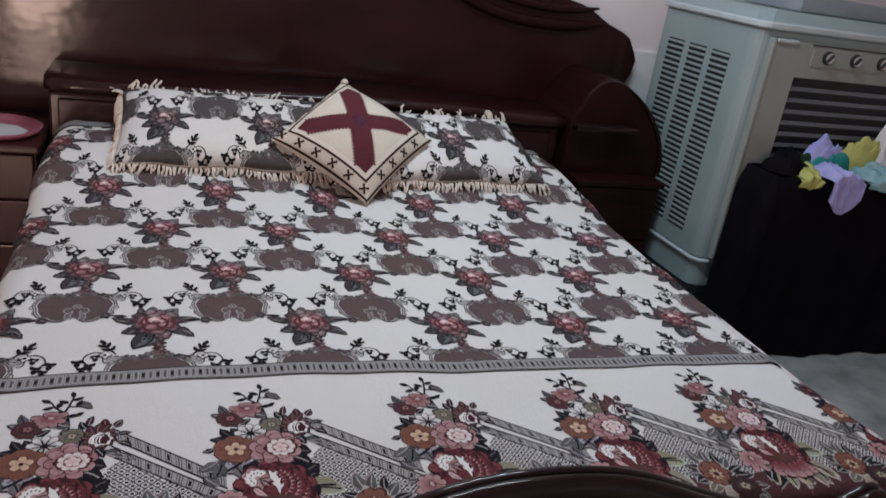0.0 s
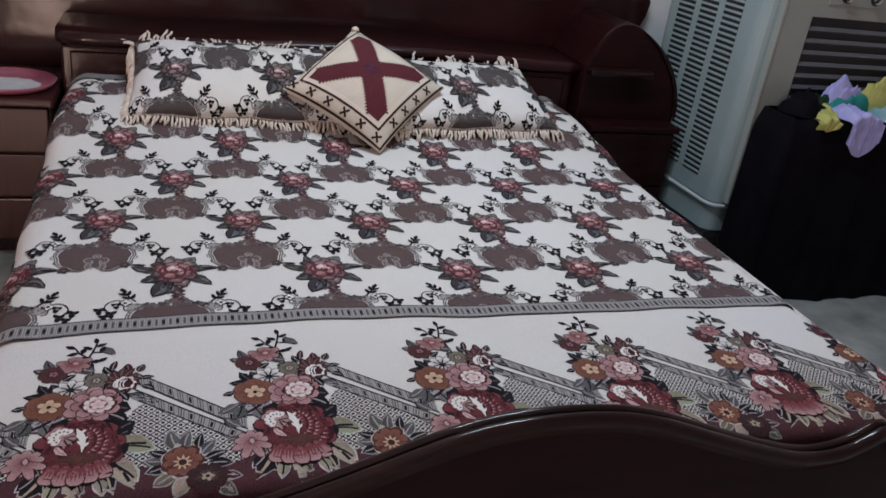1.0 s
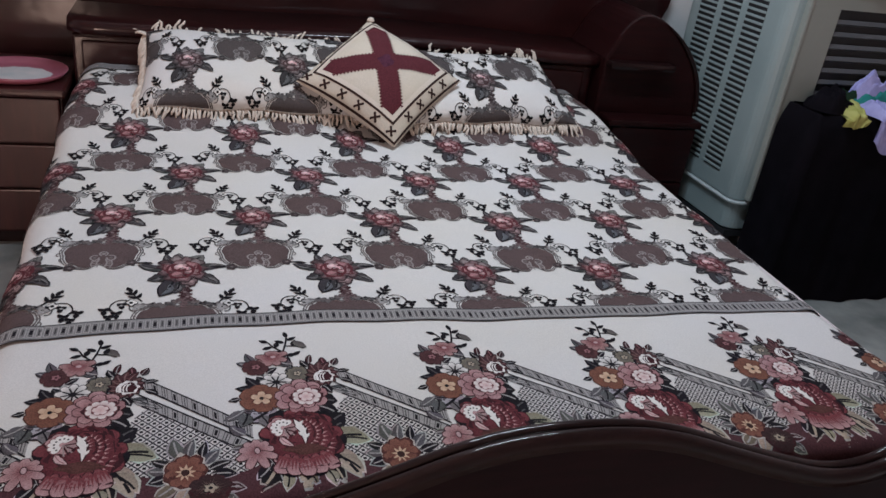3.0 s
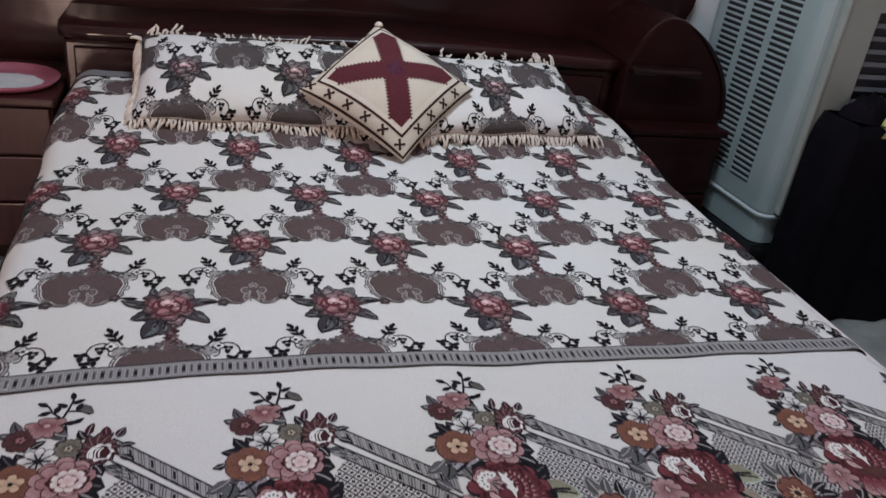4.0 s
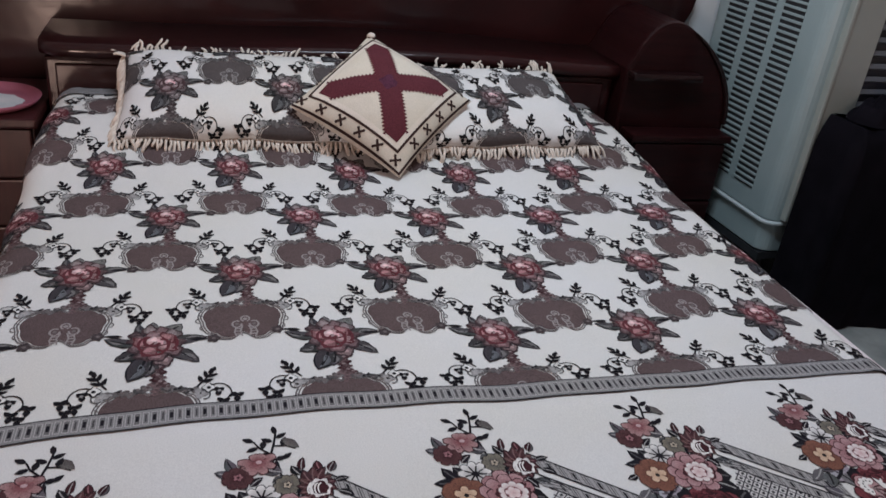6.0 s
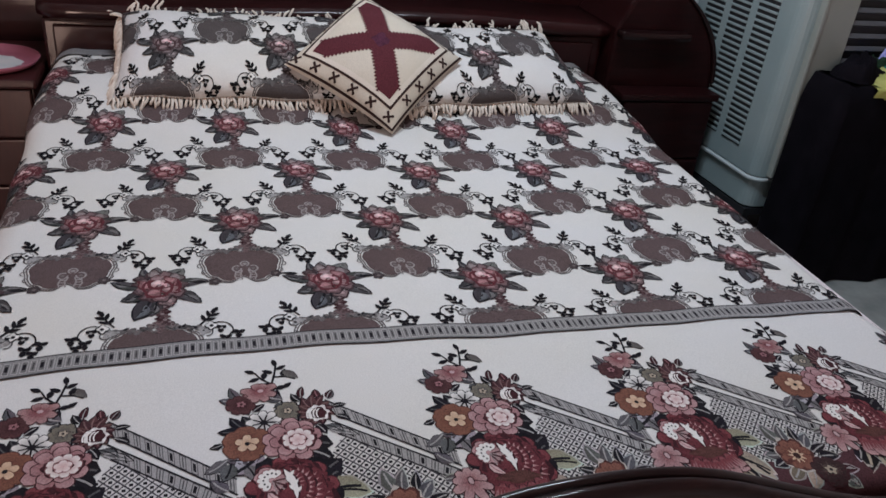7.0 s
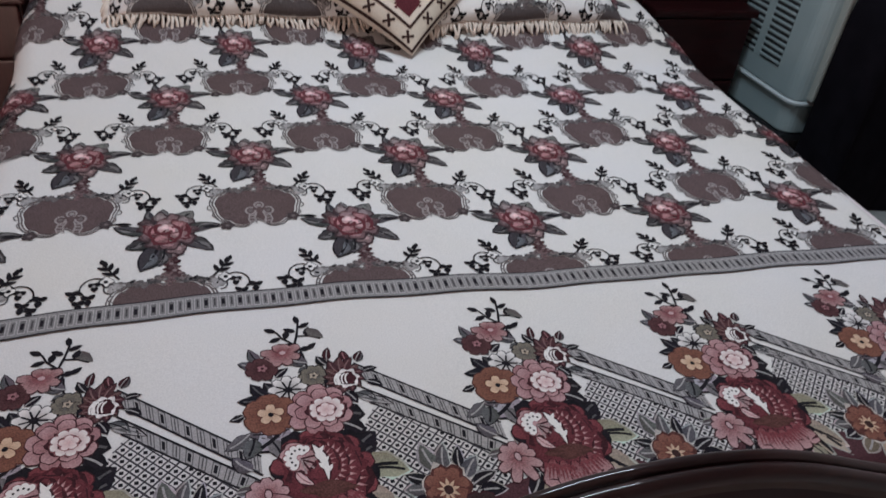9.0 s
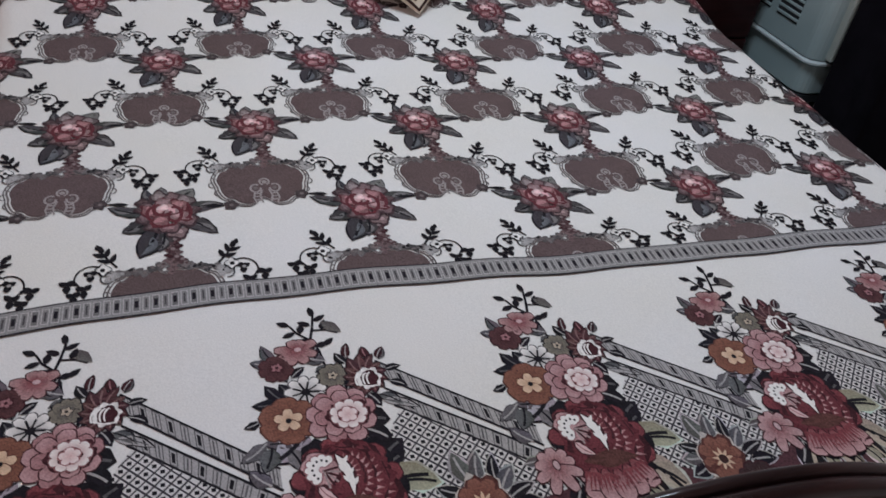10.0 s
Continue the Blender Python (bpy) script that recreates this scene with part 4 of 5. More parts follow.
def bed():
    b = thing("bed", "large dark polished wooden double bed with carved head and foot", "bed", at=(BED_X, 2.05, 0))
    fx = 0.540
    # footboard
    n = 120
    xs = [-0.93 + 1.86 * k / n for k in range(n + 1)]
    outline = [(fx + d, foot_height(d) - 0.012) for d in xs] + [(fx + 0.93, 0.14), (fx - 0.93, 0.14)]
    fb = part("footboard", prism(bmesh.new(), outline, FOOT_Y - 0.012, FOOT_Y + 0.012), WOOD_FT, b, "dark polished footboard with a wavy top edge")
    path = []
    for d in xs:
        s = (foot_height(d + 0.004) - foot_height(d - 0.004)) / 0.008
        up = Vector((-s, 0, 1)).normalized()
        path.append((Vector((fx + d, FOOT_Y, foot_height(d) - 0.013)), Vector((0, 1, 0)), up))
    part("moulding", swept(bmesh.new(), path, bead_section(0.0195, 0.0096, 0.0090, 0.022)), WOOD, fb, "glossy double bead moulding", True)
    for s in (-1, 1):
        bm = bmesh.new()
        box(bm, fx + s * 0.93 - 0.035, fx + s * 0.93 + 0.035, FOOT_Y - 0.035, FOOT_Y + 0.035, 0, 0.52, 0.01)
        part("post", bm, WOOD, b)
        x = BED_X + s * 0.905
        part("side_rail", boxed(x - 0.018, x + 0.018, FOOT_Y + 0.04, 3.05, 0.16, 0.40, 0.006), WOOD, b)
    # headboard: low chest, ledge, tall back
    hb = part("headboard", boxed(-0.405, 1.50, 3.075, 3.36, 0.04, 0.712, 0.010), WOOD_X, b, "glossy reddish wooden headboard with a deep ledge")
    for x0, x1 in ((-0.375, 0.21), (0.25, 0.84), (0.88, 1.46)):
        part("front_panel", boxed(x0, x1, 3.063, 3.077, 0.42, 0.694, 0.006), WOOD_X, hb)
    sect = [(0.0, -0.022), (-0.012, -0.018), (-0.022, -0.006), (-0.022, 0.010), (-0.012, 0.022), (0.0, 0.026), (0.30, 0.030), (0.30, -0.022)]
    rise = ((-0.42, 0.0), (0.1, 0.006), (0.55, 0.020), (1.0, 0.018), (1.5, 0.0))
    path = []
    for k in range(41):
        x = -0.42 + 1.93 * k / 40
        inset = 0.05 * max(0.0, 1 - (x + 0.42) / 0.06) ** 2
        path.append((Vector((x, 3.068 + inset, 0.734 + curve_at(rise, x))), Vector((0, 1, 0)), Vector((0, 0, 1))))
    part("ledge", swept(bmesh.new(), path, sect), WOOD_X, hb, "dark rounded ledge", True)
    top = ((-1.05, 1.02), (-0.6, 1.16), (0.0, 1.27), (0.55, 1.36), (1.1, 1.27), (1.45, 1.22), (1.66, 1.185), (1.78, 1.125), (1.90, 1.075), (1.945, 1.01))
    xs = [-1.05 + 2.99 * k / 80 for k in range(81)]
    outline = [(x, curve_at(top, x)) for x in xs] + [(1.955, 0.98), (1.945, 0.92), (1.92, 0.86), (1.91, 0.55), (1.91, 0.04), (-1.05, 0.04)]
    part("back_panel", prism(bmesh.new(), outline, 3.362, 3.405, 0.006), WOOD_X, hb, "tall polished back panel")
    for cx, cz, rx, rz, a0, a1, r in ((1.50, 1.25, 0.47, 0.155, 184, 302, 0.026), (1.50, 1.28, 0.38, 0.120, 185, 305, 0.018), (-0.40, 1.24, 0.47, 0.155, 356, 240, 0.026)):
        pts = [(cx + rx * math.cos(radians(a0 + (a1 - a0) * k / 24)), 3.357, cz + rz * math.sin(radians(a0 + (a1 - a0) * k / 24))) for k in range(25)]
        part("crest_moulding", tube(bmesh.new(), pts, [r * min(1.0, 0.25 + 0.2 * min(k, 24 - k)) for k in range(25)], 10), WOOD_DK, hb, "carved curved crest moulding", True)
    # side wing with a rounded shoulder
    shoulder = ((1.512, 0.765), (1.535, 0.805), (1.565, 0.868), (1.61, 0.918), (1.66, 0.938), (1.72, 0.930), (1.80, 0.880), (1.868, 0.815), (1.922, 0.738), (1.956, 0.65), (1.968, 0.56), (1.970, 0.42))
    sh = [(1.512, 0.04)] + [(x, curve_at(shoulder, x)) for x in [1.512 + 0.458 * (1 - (1 - k / 40) ** 2) for k in range(41)]] + [(1.970, 0.04)]
    part("wing", prism(bmesh.new(), sh, 3.01, 3.358, 0.014), WOOD_DK, hb, "dark rounded side wing")
    # Bead added along the shoulder to catch the glints of its rounded edge.
    bead = [Vector((x, 3.006, curve_at(shoulder, x) - 0.006)) for x in [1.74 + 0.227 * (1 - (1 - k / 30) ** 2) for k in range(31)]]
    part("glint_bead", tube(bmesh.new(), bead, [0.0095 * min(1.0, 0.15 + k / 12) for k in range(31)], 10), WOOD, hb, "glossy bead added for the glints on the wing's edge", True)
    part("wing_shelf", boxed(1.515, 1.80, 2.955, 3.012, 0.735, 0.765, 0.012), WOOD, hb, "dark rounded shelf edge")
    return b


def nightstand(x0, x1, y0, y1, z, label, drawers, wood):
    ns = thing("nightstand", label, "nightstand", "nightstands beside the bed", at=((x0 + x1) / 2, (y0 + y1) / 2, 0))
    part("body", boxed(x0 + 0.012, x1 - 0.012, y0 + 0.015, y1, 0.05, z - 0.028, 0.004), WOOD_DK, ns)
    part("plinth", boxed(x0 + 0.03, x1 - 0.03, y0 + 0.04, y1, 0.0, 0.05), WOOD, ns)
    part("top", boxed(x0, x1, y0 - 0.008, y1, z - 0.028, z, 0.009), wood, ns)
    h = (z - 0.028 - 0.06) / drawers
    for k in range(drawers):
        part("drawer", boxed(x0 + 0.02, x1 - 0.02, y0 - 0.003, y0 + 0.018, 0.06 + k * h + 0.004, 0.06 + (k + 1) * h - 0.004, 0.005), wood, ns)
    return ns


def tray():
    t = thing("tray", "oval pink plastic tray with a pale printed centre on the nightstand", "tray", at=(-0.575, 3.075, 0.563))
    bm = bmesh.new()
    prof = [(0.60, 0.004), (0.78, 0.004), (0.90, 0.012), (1.0, 0.026), (1.02, 0.026), (0.93, 0.008), (0.80, 0.0), (0.0, 0.0)]
    rings = []
    for r, h in prof:
        rings.append([bm.verts.new((-0.575 + r * 0.150 * math.cos(2 * math.pi * k / 40), 3.075 + r * 0.142 * math.sin(2 * math.pi * k / 40), 0.563 + h)) for k in range(40)] if r else [bm.verts.new((-0.575, 3.075, 0.563))])
    for a, b in zip(rings, rings[1:]):
        for k in range(40):
            q = (a[k], a[(k + 1) % 40], b[(k + 1) % 40], b[k]) if len(b) > 1 else (a[k], a[(k + 1) % 40], b[0])
            bm.faces.new(q)
    bmesh.ops.recalc_face_normals(bm, faces=bm.faces)
    part("rim", bm, TRAY_PINK, t, "pink rim", True)
    bm = bmesh.new()
    ring = [bm.verts.new((-0.575 + (0.098 + 0.006 * math.sin(k * 1.3)) * math.cos(2 * math.pi * k / 40), 3.075 + (0.082 + 0.004 * math.cos(k * 2.1)) * math.sin(2 * math.pi * k / 40), 0.5690)) for k in range(40)]
    bm.faces.new(ring)
    bm.normal_update()
    ext = bmesh.ops.extrude_face_region(bm, geom=list(bm.faces))["geom"]
    for v in ext:
        if isinstance(v, bmesh.types.BMVert):
            v.co.z -= 0.004
    bmesh.ops.recalc_face_normals(bm, faces=bm.faces)
    part("print", bm, TRAY_PALE, t, "pale blue and pink print")


bed()
nightstand(-0.95, -0.415, 2.925, 3.355, 0.563, "low red-brown wooden nightstand with drawers beside the bed", 3, WOOD_RED)
nightstand(1.530, 1.945, 2.905, 3.005, 0.555, "very dark wooden nightstand between bed and cooler", 2, WOOD_DK)
tray()
m = thing("mattress", "thick mattress under the flowered bedspread", "mattress", at=(BED_X, 2.05, 0.4))
part("ticking", boxed(-0.345, 1.435, 1.075, 3.045, 0.36, 0.535, 0.04), PAINT, m)


# ---- bedspread ----
def left_edge(v):
    return -0.352 - 0.052 * min(1.0, max(0.0, (v - 1.5) / 1.4)) + 0.03 * min(1.0, max(0.0, (v - 2.6) / 0.4))


def right_edge(v):
    return 1.424 + 0.030 * min(1.0, max(0.0, (v - 1.5) / 1.0)) + 0.040 * max(0.0, 1.5 - v) / 0.4 - 0.030 * min(1.0, max(0.0, (v - 2.60) / 0.35))


def drift(u, v):
    """How far the weave is pulled askew: (across, along)."""
    on = max(0.0, min(1.0, (v - 1.54) / 0.16))
    side = max(0.0, min(1.0, (u - 0.95) / 0.30)) * max(0.0, min(1.0, (v - 2.02) / 0.20))
    return 0.026 * side, -0.039 * on * math.exp(-((u - 0.74) / 0.42) ** 2)


RND = 0.062


def fold(s, r):
    """Past an edge: how far out and how far down a cloth lies, s along it."""
    if s <= 0:
        return s, 0.0
    if s < r * math.pi / 2:
        return r * math.sin(s / r), r * (1 - math.cos(s / r))
    return r, r + s - r * math.pi / 2


def head_rise(v):
    """The bedding slopes up towards the headboard."""
    t = max(0.0, min(1.0, (v - 2.38) / 0.52))
    return 0.072 * t * t * (3 - 2 * t)


def sheet_flat(u, v):
    lo, hi = left_edge(v) + RND, right_edge(v) - RND
    mid = (lo + hi) / 2
    across, along = drift(u, v)
    u += across
    x, z = u, 0.0
    if u > hi:
        o, d = fold(u - hi, RND)
        flare = 0.35 * max(0.0, min(1.0, (1.60 - v) / 0.35)) * max(0.0, d - RND * 0.5)
        x, z = hi + o + flare + (0.006 * math.sin(v * 23) * min(1, d / 0.1)), -d
    elif u < lo:
        o, d = fold(lo - u, RND)
        x, z = lo - o - (0.007 * math.sin(v * 19 + 1) + 0.01) * min(1, d / 0.1), -d
    y = v + along
    if v < 1.082:
        o, d = fold(1.082 - v, 0.030)
        y, z = 1.082 - o, z - d
    on = max(0.0, min(1.0, (u - lo + 0.05) / 0.2)) * max(0.0, min(1.0, (hi + 0.05 - u) / 0.2))
    soft = noise.noise(Vector((u * 2.1, v * 2.1, 0.3))) * 0.006 + noise.noise(Vector((u * 6, v * 4.5, 4.0))) * 0.0028
    crown = 0.004 * (1 - ((u - mid) / 0.95) ** 2)
    return Vector((x, y, TOP_Z + head_rise(y) + z + soft * on + crown * on))


def sheet_surface(u, v, h):
    """The bedspread, its pattern lifted a little more where the cloth bends over an edge."""
    bend = max(0.0, min(1.0, (1.115 - v) / 0.03), min(1.0, (left_edge(v) + 0.09 - u) / 0.03), min(1.0, (u - right_edge(v) + 0.09) / 0.03))
    if h and not bend:
        return sheet_flat(u, v) + Vector((0, 0, h))
    return SHEET(u, v, h * (1 + 1.2 * bend))


def hem_fringe(path, out, length, seed, gap=0.011, droop=0.6, thick=0.0021, bm=None):
    """Loose threads along a hem: path of (point, outward direction)."""
    bm = bm or bmesh.new()
    rnd = random.Random(seed)
    for i in range(len(path) - 1):
        (a, da), (b, db) = path[i], path[i + 1]
        n = max(1, round((b - a).length / gap))
        for k in range(n):
            t = (k + rnd.uniform(0.2, 0.8)) / n
            p = a.lerp(b, t)
            d = da.lerp(db, t).normalized()
            along = (b - a).normalized()
            thin = noise.noise(Vector(((i + t) * 1.31, seed * 2.3, 4.5)))
            ln = length * rnd.uniform(0.45, 1.2) * (1 + 0.8 * max(-0.5, thin))
            side = along * (rnd.uniform(-0.45, 0.45) + 0.9 * noise.noise(Vector((i * 0.83 + t * 0.83, seed * 1.7, 0.5))))
            pts = [p - d * 0.004]
            for j in range(1, 5):
                f = j / 4
                pts.append(p + (d + side * f) * ln * f * (1 - 0.35 * f * droop) - Vector((0, 0, 1)) * ln * droop * f * f
                           + along * rnd.uniform(-0.1, 0.1) * ln)
            tube(bm, pts, [thick, thick * 1.1, thick, thick * 1.15, thick * 0.7], 5)
    return bm


SHEET = normal_lift(sheet_flat)


def bedspread():
    sp = thing("bedspread", "cream cotton bedspread woven with roses, cartouches and a flowered border", "bedspread", at=(BED_X, 2.05, TOP_Z))
    p = Pieces()
    field = Pieces()
    for row in range(6):
        off = 0.0 if row % 2 == 0 else 0.5
        for c in range(-3, 8):
            field.placed(FIELD_U + PITCH * (c + off), FIELD_V + ROW * row, ROSE)
    p.tris += [t for t in field.tris if (t[0][1] + t[1][1] + t[2][1]) / 3 > 1.515 + (1.535 - 1.515) * (t[0][0] < 0.4)]
    band_stripe(p, -0.56, 1.66)
    for k in range(-2, 6):
        p.placed(0.105 + 0.3205 * k, 1.287, GARLAND)
    # dark ground at the foot
    for k in range(80):
        a, b = -0.56 + 2.22 * k / 80, -0.56 + 2.22 * (k + 1) / 80

        def edge(u):
            return 1.124 + 0.020 * math.cos((u - 0.165) / 0.3205 * 2 * math.pi) + 0.004 * math.sin(u * 70)

        p.quad((a, 0.99), (b, 0.99), (b, edge(b)), (a, edge(a)), GROUND, 3)
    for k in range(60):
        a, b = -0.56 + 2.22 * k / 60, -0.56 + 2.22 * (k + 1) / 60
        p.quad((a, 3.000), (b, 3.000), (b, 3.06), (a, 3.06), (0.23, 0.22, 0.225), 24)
    lo, hi = -0.515, 1.605
    us = [lo + 0.006 * k for k in range(40)] + [lo + 0.24 + (hi - lo - 0.48) * k / 110 for k in range(110)] + [hi - 0.24 + 0.006 * k for k in range(41)]
    vs = [1.0 + 0.005 * k for k in range(26)] + [1.13 + 1.93 * k / 118 for k in range(119)]
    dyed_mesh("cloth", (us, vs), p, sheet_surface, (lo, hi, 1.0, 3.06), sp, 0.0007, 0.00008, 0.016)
    for u, seed in ((lo, 3), (hi, 5)):
        path = []
        for k in range(60):
            v = 1.08 + 1.95 * k / 59
            q = sheet_flat(u, v)
            d = (q - sheet_flat(u + (0.02 if u < 0 else -0.02), v)).normalized()
            path.append((q, d))
        part("fringe", hem_fringe(path, None, 0.022, seed, 0.010), FRINGE, sp, "short cream thread fringe", True)


bedspread()


# ---- pillows ----
def pillow(cx, cy, w, d, seam_z, turn, tilt, up, flower_u, flower_v, label, seed):
    """A stuffed pillow propped on the headboard: its front seam's middle at (cx, cy, seam_z); the pattern runs by the length of cloth from that seam."""
    ob = thing("pillow", label, "pillow", "pair of pillows at the head of the bed", at=(cx, cy, TOP_Z))
    m = Matrix.Translation((cx, cy, seam_z)) @ Matrix.Rotation(radians(turn), 4, "Z") @ Matrix.Rotation(radians(tilt), 4, "X")

    def height(a, b):
        a, b = min(1, abs(a)), min(1, abs(b))
        return ((1 - a**4.0) * (1 - b**2.6)) ** 0.5

    def outline(a, b):
        """Corners drawn out, sides drawn in."""
        ka = 1 - 0.035 * (1 - abs(b) ** 2)
        kb = 1 - 0.05 * (1 - abs(a) ** 2)
        return a * ka * w / 2, (1 + b * kb) * d / 2

    def wave(a, b):
        return 0.005 * math.sin(9 * a + seed) * (1 - height(a, b))

    def upper(a, b):
        x, y = outline(a, b)
        wr = 0.006 * noise.noise(Vector((a * 3 + seed, b * 3, 1.0))) * height(a, b)
        h = height(a, b)
        return m @ Vector((x, y - 0.040 * h * (0.5 - 0.5 * b), up * h + wr + wave(a, b)))

    def lower(a, b):
        x, y = outline(a, b)
        q = m @ Vector((x, y, wave(a, b) - 0.12 * height(a, b)))
        q.z = max(q.z, TOP_Z + head_rise(q.y) + 0.004)
        return q

    # length of cloth along the two middle lines
    ts = [k / 60 * 2 - 1 for k in range(61)]
    cum_v, cum_u = [0.0], [0.0]
    for k in range(60):
        cum_v.append(cum_v[-1] + (upper(0, ts[k + 1]) - upper(0, ts[k])).length)
        cum_u.append(cum_u[-1] + (upper(ts[k + 1], 0) - upper(ts[k], 0)).length)

    def surface(u, v):
        return upper(float(np.interp(u, cum_u, ts)), float(np.interp(v, cum_v, ts)))

    p = Pieces()
    for row in range(-2, 4):
        off = 0.0 if row % 2 == 0 else 0.5
        for c in range(-3, 4):
            p.placed(flower_u + PITCH * (c + off), flower_v + ROW * row, ROSE_GREYED)
    us = [cum_u[-1] * k / 70 for k in range(71)]
    vs = [cum_v[-1] * k / 60 for k in range(61)]
    dyed_mesh("cover", (us, vs), p, normal_lift(surface), (0.004, cum_u[-1] - 0.004, 0.004, cum_v[-1] - 0.004), ob, 0.0011, 0.00015, 0.009)
    bm = bmesh.new()
    n = 30
    grid = [[bm.verts.new(lower(-1 + 2 * i / n, -1 + 2 * j / n)) for i in range(n + 1)] for j in range(n + 1)]
    for j in range(n):
        for i in range(n):
            bm.faces.new((grid[j][i], grid[j + 1][i], grid[j + 1][i + 1], grid[j][i + 1]))
    part("underside", bm, FRINGE, ob, "plain cream back", True)
    bm = bmesh.new()
    rot = m.to_3x3()
    sides = (([(-1 + 2 * k / 24, -1) for k in range(25)], (0, -1, 0.05), 0.040, 0.85), ([(-1 + 2 * k / 24, 1) for k in range(25)], (0, 0.6, 0.9), 0.046, 0.15),
             ([(-1, -1 + 2 * k / 14) for k in range(15)], (-0.75, -0.55, 0.05), 0.042, 1.0), ([(1, -1 + 2 * k / 14) for k in range(15)], (0.75, -0.55, 0.05), 0.048, 1.0))
    for q, (pts, way, ln, dr) in enumerate(sides):
        path = [(upper(a, b), rot @ Vector(way)) for a, b in pts]
        hem_fringe(path, None, ln * 0.86, seed * 7 + q, (0.0092, 0.0110, 0.0075, 0.009)[q], dr, 0.0041 if q < 2 else 0.0036, bm)
    corner = upper(-1, 1)
    hem_fringe([(corner + Vector((0, -0.03, 0)), Vector((-1, 0, 0.5))), (corner, Vector((-0.8, 0, 0.6))), (corner + Vector((0.03, 0, 0)), Vector((-0.5, 0, 0.8)))], None, 0.05, seed + 3, 0.010, 0.3, 0.0044, bm)
    part("fringe", bm, FRINGE, ob, "thick cream yarn fringe", True)
    return ob


pillow(0.184, 2.636, 0.728, 0.425, 0.606, -1.5, 18, 0.078, 0.167, 0.194, "fringed cream pillow with woven roses on the bedspread", 2)
pillow(0.930, 2.612, 0.66, 0.415, 0.606, 4.0, 17, 0.078, 0.350, 0.192, "fringed cream pillow with woven roses under the cushion", 6)


# ---- cushion ----
def cushion():
    ob = thing("cushion", "square cream cushion with a maroon cross leaning on the pillows", "cushion", at=(0.56, 2.65, 0.7))
    top, bottom = Vector((0.546, 2.855, 0.880)), Vector((0.580, 2.463, 0.576))
    left, right = Vector((0.285, 2.665, 0.700)), Vector((0.828, 2.690, 0.722))
    mid = (top + bottom + left + right) / 4
    e1 = ((right - left) / 2)
    e2 = ((top - bottom) / 2)
    nrm = e1.cross(e2).normalized()
    s = 0.19

    # a, b run along the sides; the diagonals are the cross's arms
    def base(a, b):
        x, y = (a + b) / 2, (b - a) / 2
        pull = 1 - 0.06 * (1 - max(abs(a), abs(b)) ** 2) * 0 - 0.05 * (1 - min(abs(a), abs(b)) ** 2) * max(abs(a), abs(b)) ** 6
        return mid + (x * e1 + y * e2) * pull * 1.0

    def puff(a, b):
        return (max(0.0, (1 - a * a)) * max(0.0, (1 - b * b))) ** 0.55

    def front(u, v):
        a, b = u / s, v / s
        wr = 0.004 * noise.noise(Vector((a * 4, b * 4, 7.0)))
        return base(a, b) + nrm * ((0.088 + wr) * puff(a, b))

    p = Pieces()
    MARO, INK, WARM = (0.102, 0.026, 0.034), (0.045, 0.026, 0.024), (0.61, 0.555, 0.465)

    def frame_square(r, w, col, lay):
        for k in range(4):
            c = [(-r, -r), (r, -r), (r, r), (-r, r)]
            p.stroke([c[k], c[(k + 1) % 4]], w, col, lay)

    frame_square(0.193, 0.0058, INK, 3)
    frame_square(0.152, 0.0072, INK, 3)
    frame_square(0.1420, 0.0130, (0.66, 0.60, 0.52), 3)
    # arms along the diagonals, with stepped edges
    d = math.sqrt(0.5)
    for k in range(4):
        ux, uy = (d, d) if k == 0 else (-d, d) if k == 1 else (-d, -d) if k == 2 else (d, -d)
        nx, ny = -uy, ux
        half = 0.030
        reach = 0.134 * math.sqrt(2)

        def at(t, w):
            return (ux * t + nx * w, uy * t + ny * w)

        p.quad(at(0, -half), at(reach - half, -half), at(reach - half, half), at(0, half), MARO, 5)
        p.tri(at(reach - half, -half), at(reach, 0), at(reach - half, half), MARO, 5)
        t = half
        while t < reach - half:
            for sgn in (-1, 1):
                p.tri(at(t, sgn * half * 0.97), at(t + 0.0105, sgn * half * 0.97), at(t + 0.00525, sgn * (half + 0.0075)), MARO, 5)
            t += 0.0105
    p.blob(0, 0, 0.024, 0.024, (0.082, 0.026, 0.048), 6, 0.4, 14, 4, 0.15)
    # small crosses in the band
    for side in range(4):
        for k in range(6):
            t = (k - 2.5) * 0.0650
            x, y = ((t, -0.1725), (0.1725, t), (t, 0.1725), (-0.1725, t))[side]
            if k in (0, 5) and side % 2:
                continue
            for a in (45, 135):
                ca, sa = 0.0125 * math.cos(radians(a)), 0.0125 * math.sin(radians(a))
                p.stroke([(x - ca, y - sa), (x + ca, y + sa)], 0.0066, INK, 4)
            for dx, dy in ((1, 1), (-1, 1), (1, -1), (-1, -1)):
                p.blob(x + dx * 0.0088, y + dy * 0.0088, 0.0044, 0.0044, INK, 4, 0, 6)
    raised = Pieces()
    raised.placed(-0.010, 0.010, p)
    p = raised
    g = [-s + 2 * s * k / 60 for k in range(61)]
    ob2 = dyed_mesh("cover", (g, g), p, normal_lift(front), (-s + 0.001, s - 0.001, -s + 0.001, s - 0.001), ob, 0.0009, 0.00012, 0.010, WARM)
    bm = bmesh.new()
    n = 30
    grid = [[bm.verts.new(base(-1 + 2 * i / n, -1 + 2 * j / n) - nrm * 0.055 * puff(-1 + 2 * i / n, -1 + 2 * j / n)) for i in range(n + 1)] for j in range(n + 1)]
    for j in range(n):
        for i in range(n):
            bm.faces.new((grid[j][i], grid[j + 1][i], grid[j + 1][i + 1], grid[j][i + 1]))
